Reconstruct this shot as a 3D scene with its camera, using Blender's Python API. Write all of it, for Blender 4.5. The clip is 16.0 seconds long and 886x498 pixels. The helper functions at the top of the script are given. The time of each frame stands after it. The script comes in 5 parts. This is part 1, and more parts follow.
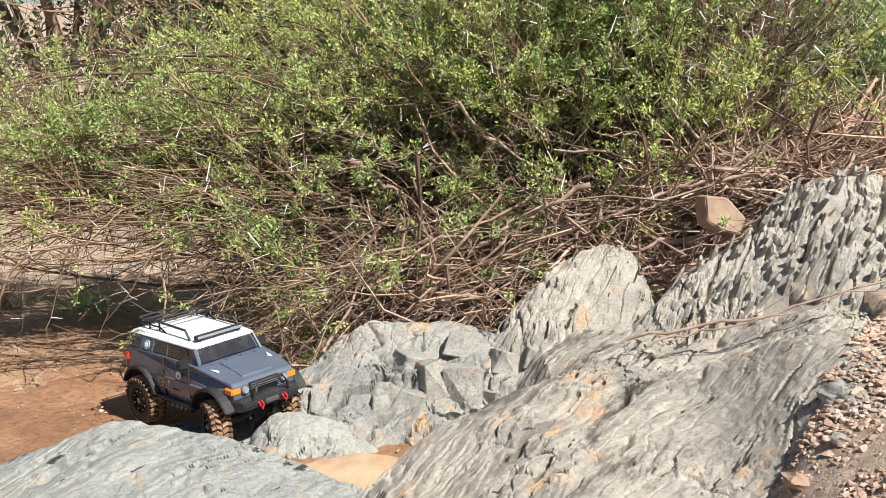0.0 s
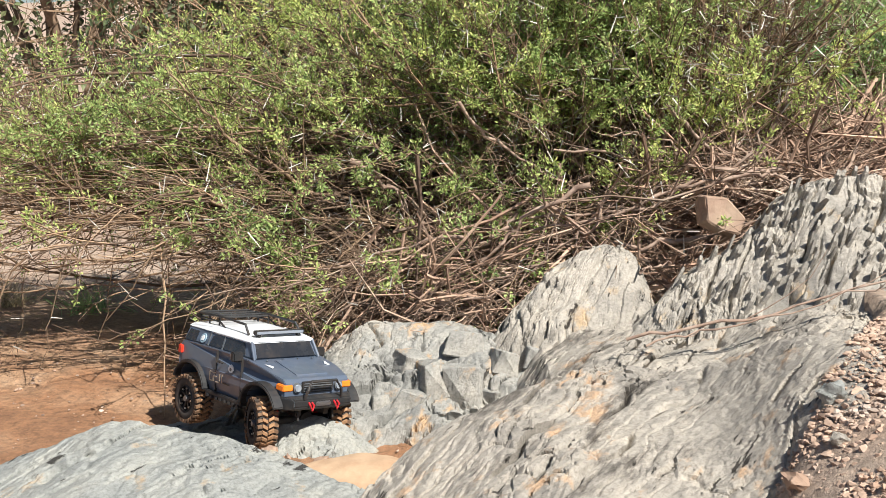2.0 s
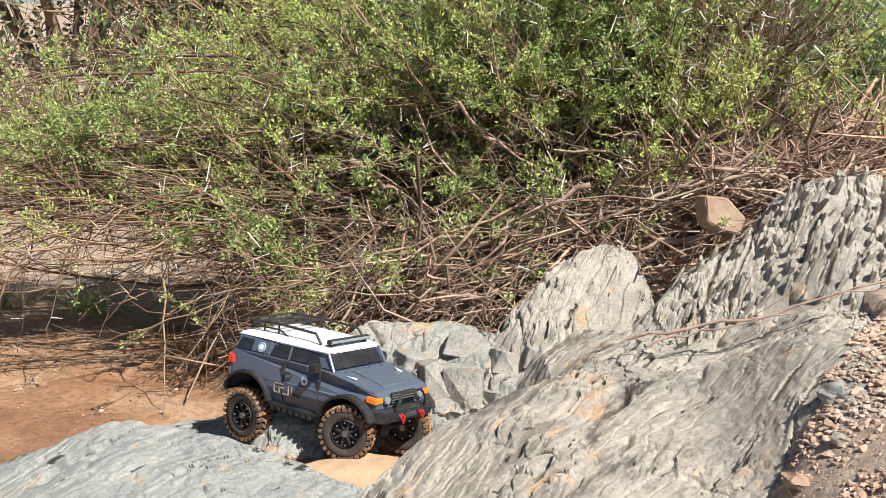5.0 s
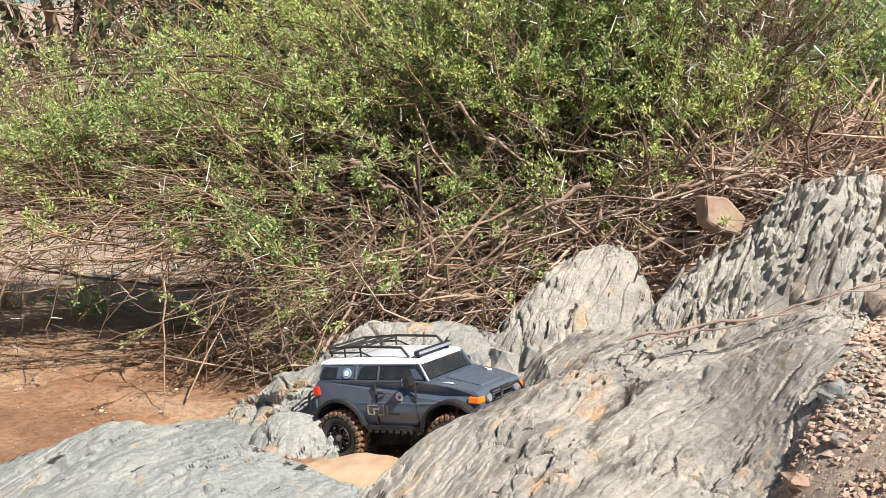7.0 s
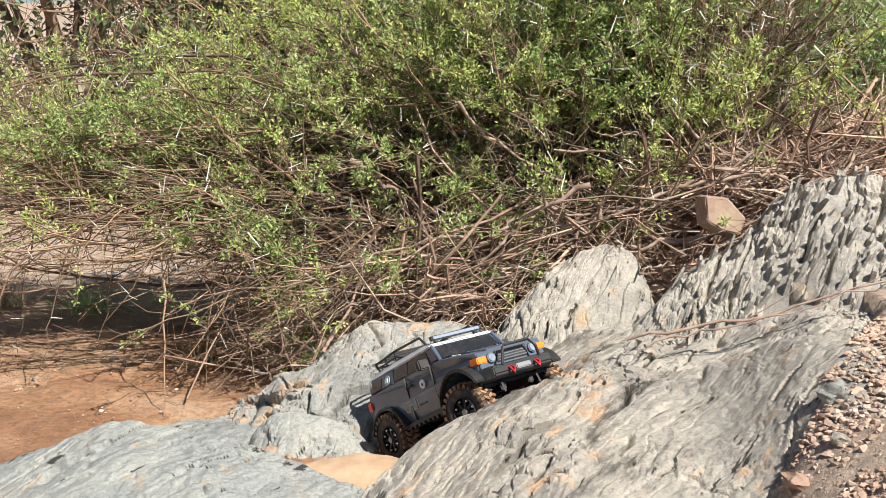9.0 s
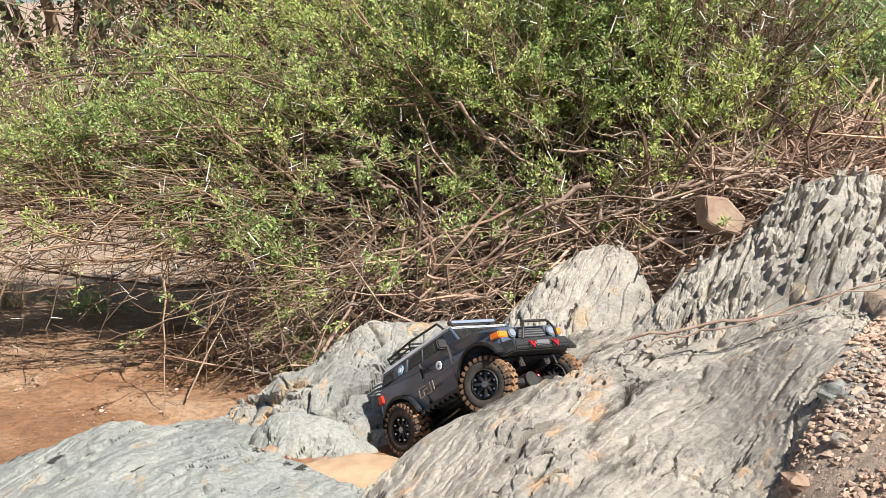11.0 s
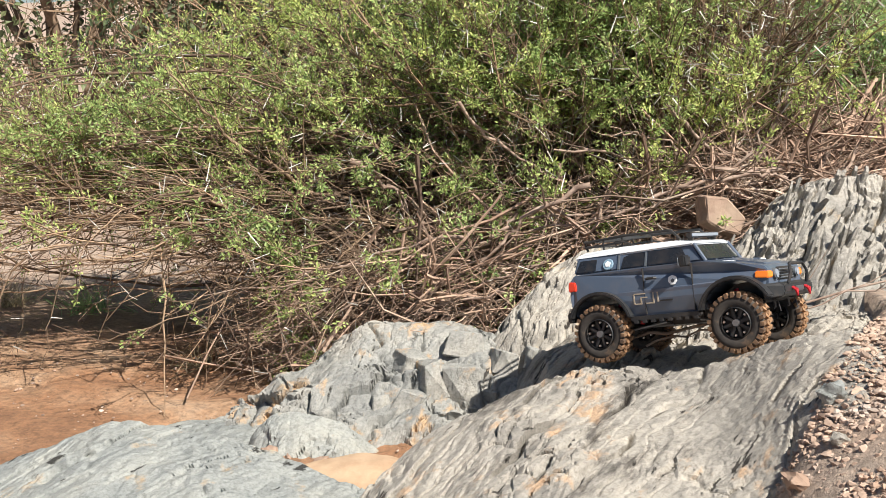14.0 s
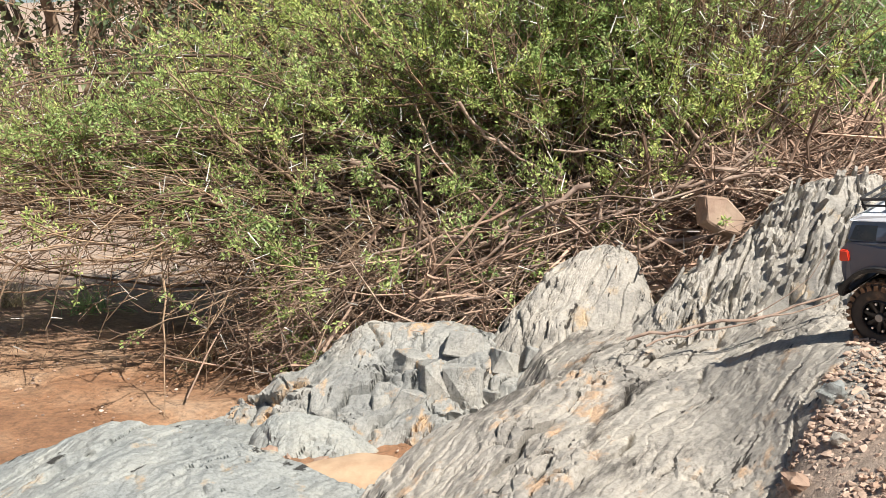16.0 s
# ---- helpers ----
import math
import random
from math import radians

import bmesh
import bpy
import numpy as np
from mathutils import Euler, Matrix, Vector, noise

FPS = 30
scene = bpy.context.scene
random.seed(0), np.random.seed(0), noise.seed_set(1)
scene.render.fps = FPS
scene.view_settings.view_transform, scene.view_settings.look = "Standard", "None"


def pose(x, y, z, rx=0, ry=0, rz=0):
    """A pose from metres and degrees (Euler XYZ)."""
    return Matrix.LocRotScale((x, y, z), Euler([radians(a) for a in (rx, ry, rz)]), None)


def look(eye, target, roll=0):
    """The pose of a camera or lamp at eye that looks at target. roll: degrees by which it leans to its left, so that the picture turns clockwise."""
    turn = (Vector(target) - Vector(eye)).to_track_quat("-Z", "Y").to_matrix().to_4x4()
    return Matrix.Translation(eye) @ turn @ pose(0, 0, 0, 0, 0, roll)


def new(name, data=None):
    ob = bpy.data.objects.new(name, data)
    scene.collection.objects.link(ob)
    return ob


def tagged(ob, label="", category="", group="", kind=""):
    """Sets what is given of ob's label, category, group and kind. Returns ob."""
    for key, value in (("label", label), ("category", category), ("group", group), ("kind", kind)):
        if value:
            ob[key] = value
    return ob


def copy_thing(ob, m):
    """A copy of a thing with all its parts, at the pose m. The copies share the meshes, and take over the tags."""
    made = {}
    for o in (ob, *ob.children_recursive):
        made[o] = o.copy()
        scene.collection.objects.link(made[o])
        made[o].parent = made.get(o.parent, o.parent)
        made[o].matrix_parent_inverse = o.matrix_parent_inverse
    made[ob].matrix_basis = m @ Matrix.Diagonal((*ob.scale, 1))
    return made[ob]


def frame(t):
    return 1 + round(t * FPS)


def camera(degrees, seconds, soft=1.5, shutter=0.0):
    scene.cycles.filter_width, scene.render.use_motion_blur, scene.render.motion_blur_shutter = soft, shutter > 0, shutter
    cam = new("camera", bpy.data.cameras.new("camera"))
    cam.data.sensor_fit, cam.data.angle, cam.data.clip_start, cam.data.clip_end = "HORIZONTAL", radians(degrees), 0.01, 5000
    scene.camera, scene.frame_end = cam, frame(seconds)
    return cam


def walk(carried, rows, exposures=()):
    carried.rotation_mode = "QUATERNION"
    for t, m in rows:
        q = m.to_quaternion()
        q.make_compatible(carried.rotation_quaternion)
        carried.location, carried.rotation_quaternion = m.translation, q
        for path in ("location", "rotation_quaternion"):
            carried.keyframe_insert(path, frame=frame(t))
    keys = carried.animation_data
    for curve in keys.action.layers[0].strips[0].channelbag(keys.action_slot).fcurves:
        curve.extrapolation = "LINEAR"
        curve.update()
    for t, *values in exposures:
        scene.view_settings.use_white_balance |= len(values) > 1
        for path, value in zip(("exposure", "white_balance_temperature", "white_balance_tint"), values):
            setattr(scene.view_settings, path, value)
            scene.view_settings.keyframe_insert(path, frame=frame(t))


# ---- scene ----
EYE = Vector((0, 0, 0.85))
PITCH = radians(8.0)
cam = camera(40.0, 16.0, soft=0.8)
STAND = look(EYE, EYE + Vector((0, math.cos(PITCH), -math.sin(PITCH))))
walk(cam, [(0.0, STAND), (16.0, STAND)], [(0.0, 0.76), (16.0, 0.76)])

# ---- light: sun from the right, a little behind the camera ----
SUN_TO = Vector((0.44, -0.50, 0.75)).normalized()
world = bpy.data.worlds.new("sky")
scene.world = world
world.use_nodes = True
wn = world.node_tree.nodes
sky = wn.new("ShaderNodeTexSky")
sky.sky_type, sky.sun_disc = "NISHITA", False
sky.sun_elevation = math.asin(SUN_TO.z)
sky.sun_rotation = math.atan2(SUN_TO.x, SUN_TO.y)
sky.altitude, sky.dust_density = 900, 1.5
world.node_tree.links.new(sky.outputs[0], wn["Background"].inputs[0])
wn["Background"].inputs[1].default_value = 0.05
sun_data = bpy.data.lights.new("sun", "SUN")
sun_data.energy, sun_data.angle, sun_data.color = 5.0, radians(0.55), (1.0, 0.95, 0.87)
sun = new("sun", sun_data)
sun.matrix_world = look(SUN_TO * 30, (0, 0, 0))

# ---- tools: noise, meshes, materials ----
TABLE = np.random.RandomState(7).rand(4096)


def hashed(i, j, k):
    return TABLE[(i * 1619 + j * 3137 + k * 691 + (i * j) % 97) & 4095]


def vnoise(x, y, z, size, seed=0):
    """Smooth value noise, -1 to 1, for arrays of places."""
    x, y, z = x / size + seed * 13.7, y / size + seed * 7.1, z / size + seed * 3.3
    i, j, k = (np.floor(a).astype(np.int64) for a in (x, y, z))
    u, v, w = x - i, y - j, z - k
    u, v, w = (a * a * (3 - 2 * a) for a in (u, v, w))
    total = 0
    for di in (0, 1):
        for dj in (0, 1):
            for dk in (0, 1):
                total = total + hashed(i + di, j + dj, k + dk) * (u if di else 1 - u) * (v if dj else 1 - v) * (w if dk else 1 - w)
    return total * 2 - 1


def fbm(x, y, z, size, seed=0, octaves=4):
    return sum(vnoise(x, y, z, size / 2 ** o, seed + o) / 2 ** o for o in range(octaves))


def cells(a, b, c, seed=0):
    """Broken blocks: for each place the random tone of its block, a second tone, and how far it is from the block's edge."""
    i, j, k = (np.floor(v).astype(np.int64) for v in (a, b, c))
    best, second = np.full(a.shape, 9.0), np.full(a.shape, 9.0)
    tone, tilt = np.zeros(a.shape), np.zeros(a.shape)
    for di in (-1, 0, 1):
        for dj in (-1, 0, 1):
            for dk in (-1, 0, 1):
                ii, jj, kk = i + di + seed * 31, j + dj, k + dk
                px, py, pz = (hashed(ii + o, jj, kk) for o in (0, 211, 577))
                da, db, dc = a - (i + di) - px, b - (j + dj) - py, c - (k + dk) - pz
                d = np.sqrt(da * da + db * db + dc * dc)
                near = d < best
                second = np.where(near, best, np.minimum(second, d))
                tone = np.where(near, hashed(ii, jj + 901, kk), tone)
                tilt = np.where(near, (hashed(ii, jj, kk + 333) - 0.5) * da + (hashed(ii, jj + 77, kk + 333) - 0.5) * db, tilt)
                best = np.where(near, d, best)
    return tone * 2 - 1, tilt, second - best


def smooth(a):
    a = np.clip(a, 0, 1)
    return a * a * (3 - 2 * a)


def from_arrays(name, verts, faces, material, smooth_shade=False):
    """A mesh from arrays of places and of quads or triangles."""
    me = bpy.data.meshes.new(name)
    verts, faces = np.asarray(verts, np.float32), np.asarray(faces, np.int32)
    n, sides = faces.shape
    me.vertices.add(len(verts))
    me.vertices.foreach_set("co", verts.ravel())
    me.loops.add(n * sides)
    me.loops.foreach_set("vertex_index", faces.ravel())
    me.polygons.add(n)
    me.polygons.foreach_set("loop_start", np.arange(0, n * sides, sides, dtype=np.int32))
    me.polygons.foreach_set("use_smooth", np.full(n, smooth_shade))
    me.update(calc_edges=True)
    me.validate()
    me.materials.append(material)
    return me


def grid_faces(rows, cols):
    a = np.arange(rows * cols).reshape(rows, cols)
    return np.stack([a[:-1, :-1], a[:-1, 1:], a[1:, 1:], a[1:, :-1]], -1).reshape(-1, 4)


def part(name, bm, material, parent, label=""):
    me = bpy.data.meshes.new(name)
    bm.to_mesh(me)
    bm.free()
    me.materials.append(material)
    ob = new(name, me)
    ob.parent = parent
    return tagged(ob, label)


def material(name, base, rough=0.8, metal=0.0):
    m = bpy.data.materials.new(name)
    m.use_nodes = True
    b = m.node_tree.nodes["Principled BSDF"]
    b.inputs["Base Color"].default_value = (*base, 1)
    b.inputs["Roughness"].default_value = rough
    b.inputs["Metallic"].default_value = metal
    return m, m.node_tree.nodes, m.node_tree.links, b


def noise_node(nodes, links, scale, detail=6, rough=0.6, stretch=None, turn=(0, 0, 0)):
    co = nodes.new("ShaderNodeTexCoord")
    n = nodes.new("ShaderNodeTexNoise")
    n.inputs["Scale"].default_value, n.inputs["Detail"].default_value, n.inputs["Roughness"].default_value = scale, detail, rough
    src = co.outputs["Object"]
    if stretch:
        mp = nodes.new("ShaderNodeMapping")
        mp.vector_type = "TEXTURE"
        mp.inputs["Scale"].default_value = [1 / a for a in stretch]
        mp.inputs["Rotation"].default_value = turn
        links.new(src, mp.inputs["Vector"])
        src = mp.outputs["Vector"]
    links.new(src, n.inputs["Vector"])
    return n.outputs["Fac"]


def ramp(nodes, links, fac, stops):
    r = nodes.new("ShaderNodeValToRGB")
    while len(r.color_ramp.elements) < len(stops):
        r.color_ramp.elements.new(0.5)
    for e, (p, c) in zip(r.color_ramp.elements, stops):
        e.position, e.color = p, (*c, 1)
    links.new(fac, r.inputs["Fac"])
    return r.outputs["Color"]


def mix(nodes, links, fac, a, b, how="MIX"):
    m = nodes.new("ShaderNodeMix")
    m.data_type, m.blend_type = "RGBA", how
    for value, slot in ((fac, m.inputs[0]), (a, m.inputs[6]), (b, m.inputs[7])):
        if isinstance(value, bpy.types.NodeSocket):
            links.new(value, slot)
        elif isinstance(value, tuple):
            slot.default_value = (*value, 1)
        else:
            slot.default_value = value
    return m.outputs[2]


def bump(nodes, links, bsdf, fac, strength, distance):
    b = nodes.new("ShaderNodeBump")
    b.inputs["Strength"].default_value, b.inputs["Distance"].default_value = strength, distance
    links.new(fac, b.inputs["Height"])
    old = bsdf.inputs["Normal"].links
    if old:
        links.new(old[0].from_socket, b.inputs["Normal"])
    links.new(b.outputs[0], bsdf.inputs["Normal"])


def varied(name, stops, scale, rough=0.85, metal=0.0, relief=0.0, grain=40.0, stretch=None, per=None, spread_low=0.42):
    """A material whose colour runs over stops by noise, with fine relief; per: 'island' or 'object' adds a spread of tone."""
    m, n, l, b = material(name, stops[0][1], rough, metal)
    col = ramp(n, l, noise_node(n, l, scale, stretch=stretch), stops)
    if per:
        src = n.new("ShaderNodeNewGeometry").outputs["Random Per Island"] if per == "island" else n.new("ShaderNodeObjectInfo").outputs["Random"]
        tone = ramp(n, l, src, [(0.0, (spread_low,) * 3), (1.0, (1.3, 1.3, 1.3))])
        col = mix(n, l, 1.0, col, tone, "MULTIPLY")
    l.new(col, b.inputs["Base Color"])
    if relief:
        bump(n, l, b, noise_node(n, l, grain), 0.6, relief)
    return m

# ---- materials ----
def bed_frame(bed):
    """The bedding's normal and two directions in its plane."""
    nrm = Vector(bed).normalized()
    d1 = nrm.cross(Vector((0, 1, 0.3))).normalized()
    return nrm, d1, nrm.cross(d1)


def bed_noise(n, l, bed, across, along, detail=7, rough=0.65):
    """Noise in thin layers: fine across the bedding, long in its plane."""
    co = n.new("ShaderNodeTexCoord")
    join = n.new("ShaderNodeCombineXYZ")
    for i, (d, k) in enumerate(zip(bed_frame(bed), (across, along, along))):
        dot = n.new("ShaderNodeVectorMath")
        dot.operation = "DOT_PRODUCT"
        dot.inputs[1].default_value = d * k
        l.new(co.outputs["Object"], dot.inputs[0])
        l.new(dot.outputs["Value"], join.inputs[i])
    t = n.new("ShaderNodeTexNoise")
    t.inputs["Scale"].default_value, t.inputs["Detail"].default_value, t.inputs["Roughness"].default_value = 1.0, detail, rough
    t.inputs["Distortion"].default_value = 0.06
    l.new(join.outputs[0], t.inputs["Vector"])
    return t.outputs["Fac"]


def rock_material(name, greys, tan, tan_from, bed, varnish=0.40):
    """Slate: grey with tan stains, dark varnish in streaks along the bedding, fine open cracks."""
    m, n, l, b = material(name, greys[1], 0.78)
    col = ramp(n, l, noise_node(n, l, 5, 8, 0.62), [(0.30, greys[0]), (0.5, greys[1]), (0.70, greys[2])])
    fine = ramp(n, l, bed_noise(n, l, bed, 60, 20), [(0.30, (0.74, 0.74, 0.73)), (0.48, (1, 1, 1)), (0.70, (1.12, 1.10, 1.07))])
    col = mix(n, l, 1.0, col, fine, "MULTIPLY")
    stain = ramp(n, l, bed_noise(n, l, bed, 14, 9), [(tan_from, (0, 0, 0)), (tan_from + 0.09, (1, 1, 1))])
    col = mix(n, l, stain, col, tan)
    dark = ramp(n, l, bed_noise(n, l, bed, 9, 3.0, 9, 0.75), [(varnish - 0.06, (0.34, 0.33, 0.325)), (varnish + 0.03, (1, 1, 1))])
    col = mix(n, l, 1.0, col, dark, "MULTIPLY")
    speck = ramp(n, l, noise_node(n, l, 150, 4, 0.7), [(0.3, (0.66, 0.66, 0.66)), (0.5, (1, 1, 1)), (0.7, (1.14, 1.14, 1.14))])
    col = mix(n, l, 1.0, col, speck, "MULTIPLY")
    crack = ramp(n, l, bed_noise(n, l, bed, 30, 9, 6, 0.65), [(0.335, (0.14, 0.13, 0.125)), (0.36, (1, 1, 1))])
    col = mix(n, l, 1.0, col, crack, "MULTIPLY")
    l.new(col, b.inputs["Base Color"])
    bump(n, l, b, crack, 1.0, 0.006)
    bump(n, l, b, noise_node(n, l, 26, 9, 0.8), 0.7, 0.007)
    bump(n, l, b, bed_noise(n, l, bed, 90, 30), 0.8, 0.003)
    bump(n, l, b, noise_node(n, l, 60, 6, 0.75), 0.8, 0.005)
    return m


BED_LEDGE, BED_RIDGE, BED_SLAB = (0.82, -0.52, -0.25), (0.90, -0.22, -0.32), (0.55, -0.35, -0.76)
M_ROCK_BLUE = rock_material("slate_blue_grey", ((0.21, 0.225, 0.22), (0.29, 0.303, 0.288), (0.365, 0.366, 0.33)), (0.40, 0.305, 0.20), 0.60, BED_SLAB, 0.28)
M_ROCK_BLOCK = rock_material("fractured_slate", ((0.22, 0.223, 0.212), (0.31, 0.308, 0.285), (0.405, 0.378, 0.33)), (0.47, 0.325, 0.195), 0.545, BED_RIDGE, 0.33)
M_ROCK_GREY = rock_material("slate_grey", ((0.25, 0.232, 0.205), (0.365, 0.337, 0.293), (0.45, 0.412, 0.352)), (0.47, 0.325, 0.21), 0.575, BED_LEDGE, 0.435)
M_ROCK_RIDGE = rock_material("steep_slate", ((0.25, 0.235, 0.21), (0.36, 0.336, 0.295), (0.445, 0.41, 0.355)), (0.46, 0.345, 0.22), 0.585, BED_RIDGE, 0.345)
M_ROCK_TAN = varied("tan_stone", [(0.3, (0.22, 0.145, 0.10)), (0.5, (0.32, 0.22, 0.16)), (0.7, (0.40, 0.30, 0.22))], 8, relief=0.004)
M_PEBBLE = varied("pebble_stone", [(0.3, (0.36, 0.24, 0.17)), (0.55, (0.44, 0.32, 0.245)), (0.7, (0.49, 0.42, 0.36))], 14, relief=0.002, per="island", spread_low=0.65)
M_SAND = varied("pale_sand", [(0.3, (0.36, 0.23, 0.14)), (0.6, (0.48, 0.34, 0.22))], 14, relief=0.002, grain=150)


def soil_material():
    m, n, l, b = material("river_soil", (0.3, 0.17, 0.1), 0.9)
    near = ramp(n, l, noise_node(n, l, 1.8, 9, 0.65), [(0.32, (0.17, 0.085, 0.045)), (0.46, (0.28, 0.145, 0.075)), (0.58, (0.36, 0.22, 0.13)), (0.72, (0.45, 0.34, 0.24))])
    pale = ramp(n, l, noise_node(n, l, 2.5, 8, 0.65), [(0.32, (0.29, 0.20, 0.145)), (0.6, (0.42, 0.33, 0.26))])
    # pale dry sand takes over from the damp red soil up the river bed
    co = n.new("ShaderNodeTexCoord")
    up = n.new("ShaderNodeSeparateXYZ")
    l.new(co.outputs["Object"], up.inputs[0])
    wave = n.new("ShaderNodeMath")
    wave.operation = "MULTIPLY_ADD"
    wave.inputs[1].default_value = 1.6
    l.new(noise_node(n, l, 1.2, 5), wave.inputs[0])
    l.new(up.outputs["Y"], wave.inputs[2])
    span = n.new("ShaderNodeMapRange")
    span.inputs["From Min"].default_value, span.inputs["From Max"].default_value = 4.3, 6.0
    l.new(wave.outputs[0], span.inputs["Value"])
    bank = n.new("ShaderNodeMapRange")
    bank.inputs["From Min"].default_value, bank.inputs["From Max"].default_value, bank.inputs["To Max"].default_value = 0.25, 0.50, 1.0
    l.new(up.outputs["X"], bank.inputs["Value"])
    dry = n.new("ShaderNodeMath")
    dry.operation = "MAXIMUM"
    l.new(span.outputs["Result"], dry.inputs[0])
    l.new(bank.outputs["Result"], dry.inputs[1])
    col = mix(n, l, dry.outputs[0], near, pale)
    speck = ramp(n, l, noise_node(n, l, 45, 6, 0.75), [(0.32, (0.5, 0.5, 0.5)), (0.5, (1, 1, 1)), (0.68, (1.35, 1.3, 1.25))])
    l.new(mix(n, l, 1.0, col, speck, "MULTIPLY"), b.inputs["Base Color"])
    bump(n, l, b, noise_node(n, l, 14, 8, 0.7), 0.8, 0.02)
    bump(n, l, b, noise_node(n, l, 90, 5, 0.7), 0.7, 0.006)
    return m


M_SOIL = soil_material()
M_TWIG = varied("dry_twig_bark", [(0.3, (0.21, 0.13, 0.09)), (0.5, (0.40, 0.27, 0.195)), (0.7, (0.58, 0.45, 0.35))], 5, relief=0.001, grain=200, per="island", spread_low=0.3)
M_BARK = varied("acacia_bark", [(0.3, (0.10, 0.066, 0.045)), (0.55, (0.22, 0.145, 0.095)), (0.7, (0.35, 0.25, 0.18))], 8, relief=0.003, grain=120, per="island")
M_BRANCH = varied("grey_dead_wood", [(0.3, (0.17, 0.115, 0.088)), (0.5, (0.33, 0.235, 0.18)), (0.7, (0.46, 0.35, 0.28))], 16, relief=0.003, grain=90, stretch=(1, 3, 3))
M_STEM = varied("orange_young_stem", [(0.3, (0.19, 0.12, 0.068)), (0.6, (0.34, 0.235, 0.15))], 8, per="island", spread_low=0.3)
M_THORN = varied("white_thorn", [(0.3, (0.55, 0.52, 0.46)), (0.6, (0.72, 0.70, 0.64))], 20, rough=0.5, per="island")


def leaf_material(name, stops):
    m, n, l, b = material(name, stops[1][1], 0.55)
    geo = n.new("ShaderNodeNewGeometry")
    col = ramp(n, l, geo.outputs["Random Per Island"], stops)
    patch = ramp(n, l, noise_node(n, l, 1.6, 3), [(0.35, (0.75, 0.85, 0.8)), (0.65, (1.2, 1.12, 0.9))])
    col = mix(n, l, 1.0, col, patch, "MULTIPLY")
    l.new(col, b.inputs["Base Color"])
    tr = n.new("ShaderNodeBsdfTranslucent")
    l.new(col, tr.inputs["Color"])
    ms = n.new("ShaderNodeMixShader")
    ms.inputs[0].default_value = 0.40
    l.new(b.outputs[0], ms.inputs[1])
    l.new(tr.outputs[0], ms.inputs[2])
    l.new(ms.outputs[0], n["Material Output"].inputs["Surface"])
    return m


M_LEAF = leaf_material("acacia_leaf", [(0.0, (0.19, 0.28, 0.095)), (0.5, (0.41, 0.515, 0.185)), (1.0, (0.62, 0.66, 0.29))])
M_LEAF_DEEP = leaf_material("acacia_leaf_deep", [(0.0, (0.15, 0.28, 0.11)), (0.5, (0.31, 0.48, 0.22)), (1.0, (0.50, 0.63, 0.34))])
M_LEAF_FAR = leaf_material("grey_green_leaf", [(0.0, (0.07, 0.10, 0.055)), (0.5, (0.14, 0.175, 0.095)), (1.0, (0.22, 0.26, 0.15))])
M_GRASS = varied("dry_grass", [(0.3, (0.20, 0.16, 0.08)), (0.6, (0.38, 0.31, 0.18))], 10, per="island")

# ---- ground: one sheet, river bed with a bank on the right, hills far off ----
def land_height(x, y):
    near = 0.40 * smooth((x - 0.12) / 0.62)
    open_soil = np.maximum(smooth((x - 0.6 * y + 0.76) / 0.24), 0.94 * smooth((x - 0.84) / 0.10))
    near = near * open_soil - 0.05 * smooth((2.10 - y) / 0.40) * smooth((0.95 - x) / 0.25) * smooth((x - 0.2) / 0.2)
    near = near - 0.05 * np.exp(-((x + 0.52) / 0.20) ** 4 - ((y - 2.90) / 0.17) ** 4)
    deep = 0.62 * smooth((x + 0.35) / 1.7)
    z = near + (deep - near) * smooth((y - 2.75) / 0.9)
    z = z * smooth((14 - y) / 6)
    z = z + 0.9 * smooth((y - 9.0) / 5.0) * smooth((x + 4.0 + 0.1 * y) / 9.0) + 0.25 * smooth((y - 8.2) / 1.2)
    z = z + 4.0 * smooth((y - 25) / 60) + 9.0 * smooth((y - 70) / 120) * (1 + 0.3 * np.sin(x / 31 + 1.0))
    return z


def axis(lo, hi, fine, step, grow):
    """Steps that are fine over the stretch 'fine' and widen outside it."""
    a = list(np.arange(fine[0], fine[1], step))
    s, v = step, fine[0]
    head = []
    while v > lo:
        s *= grow
        v -= s
        head.append(v)
    s, v = step, a[-1]
    while v < hi:
        s *= grow
        v += s
        a.append(v)
    return np.array(head[::-1] + a)


def ground():
    xs, ys = axis(-900, 900, (-2.2, 1.6), 0.028, 1.10), axis(-60, 1800, (1.4, 6.0), 0.028, 1.10)
    x, y = np.meshgrid(xs, ys)
    z = land_height(x, y)
    o = np.zeros_like(x)
    near = smooth((12 - y) / 5)
    z = z + (0.014 * fbm(x, y, o, 0.35, 3) + 0.008 * vnoise(x, y, o, 0.07, 9)) * near
    # wheel ruts in the wet sand
    z = z - 0.012 * np.exp(-((y - 3.45 - 0.10 * x - 0.05 * np.sin(x * 5)) / 0.05) ** 2) * smooth((-0.5 - x) / 0.3)
    z = z + (0.6 * fbm(x, y, o, 14, 5)) * smooth((y - 20) / 30)
    me = from_arrays("ground", np.stack([x, y, z], -1).reshape(-1, 3), grid_faces(*x.shape), M_SOIL, True)
    tagged(new("ground", me), "reddish-brown dry river bed soil with sand and grit", "ground", kind="structure")


ground()


# ---- rock: tilted slate, broken into steep plates ----


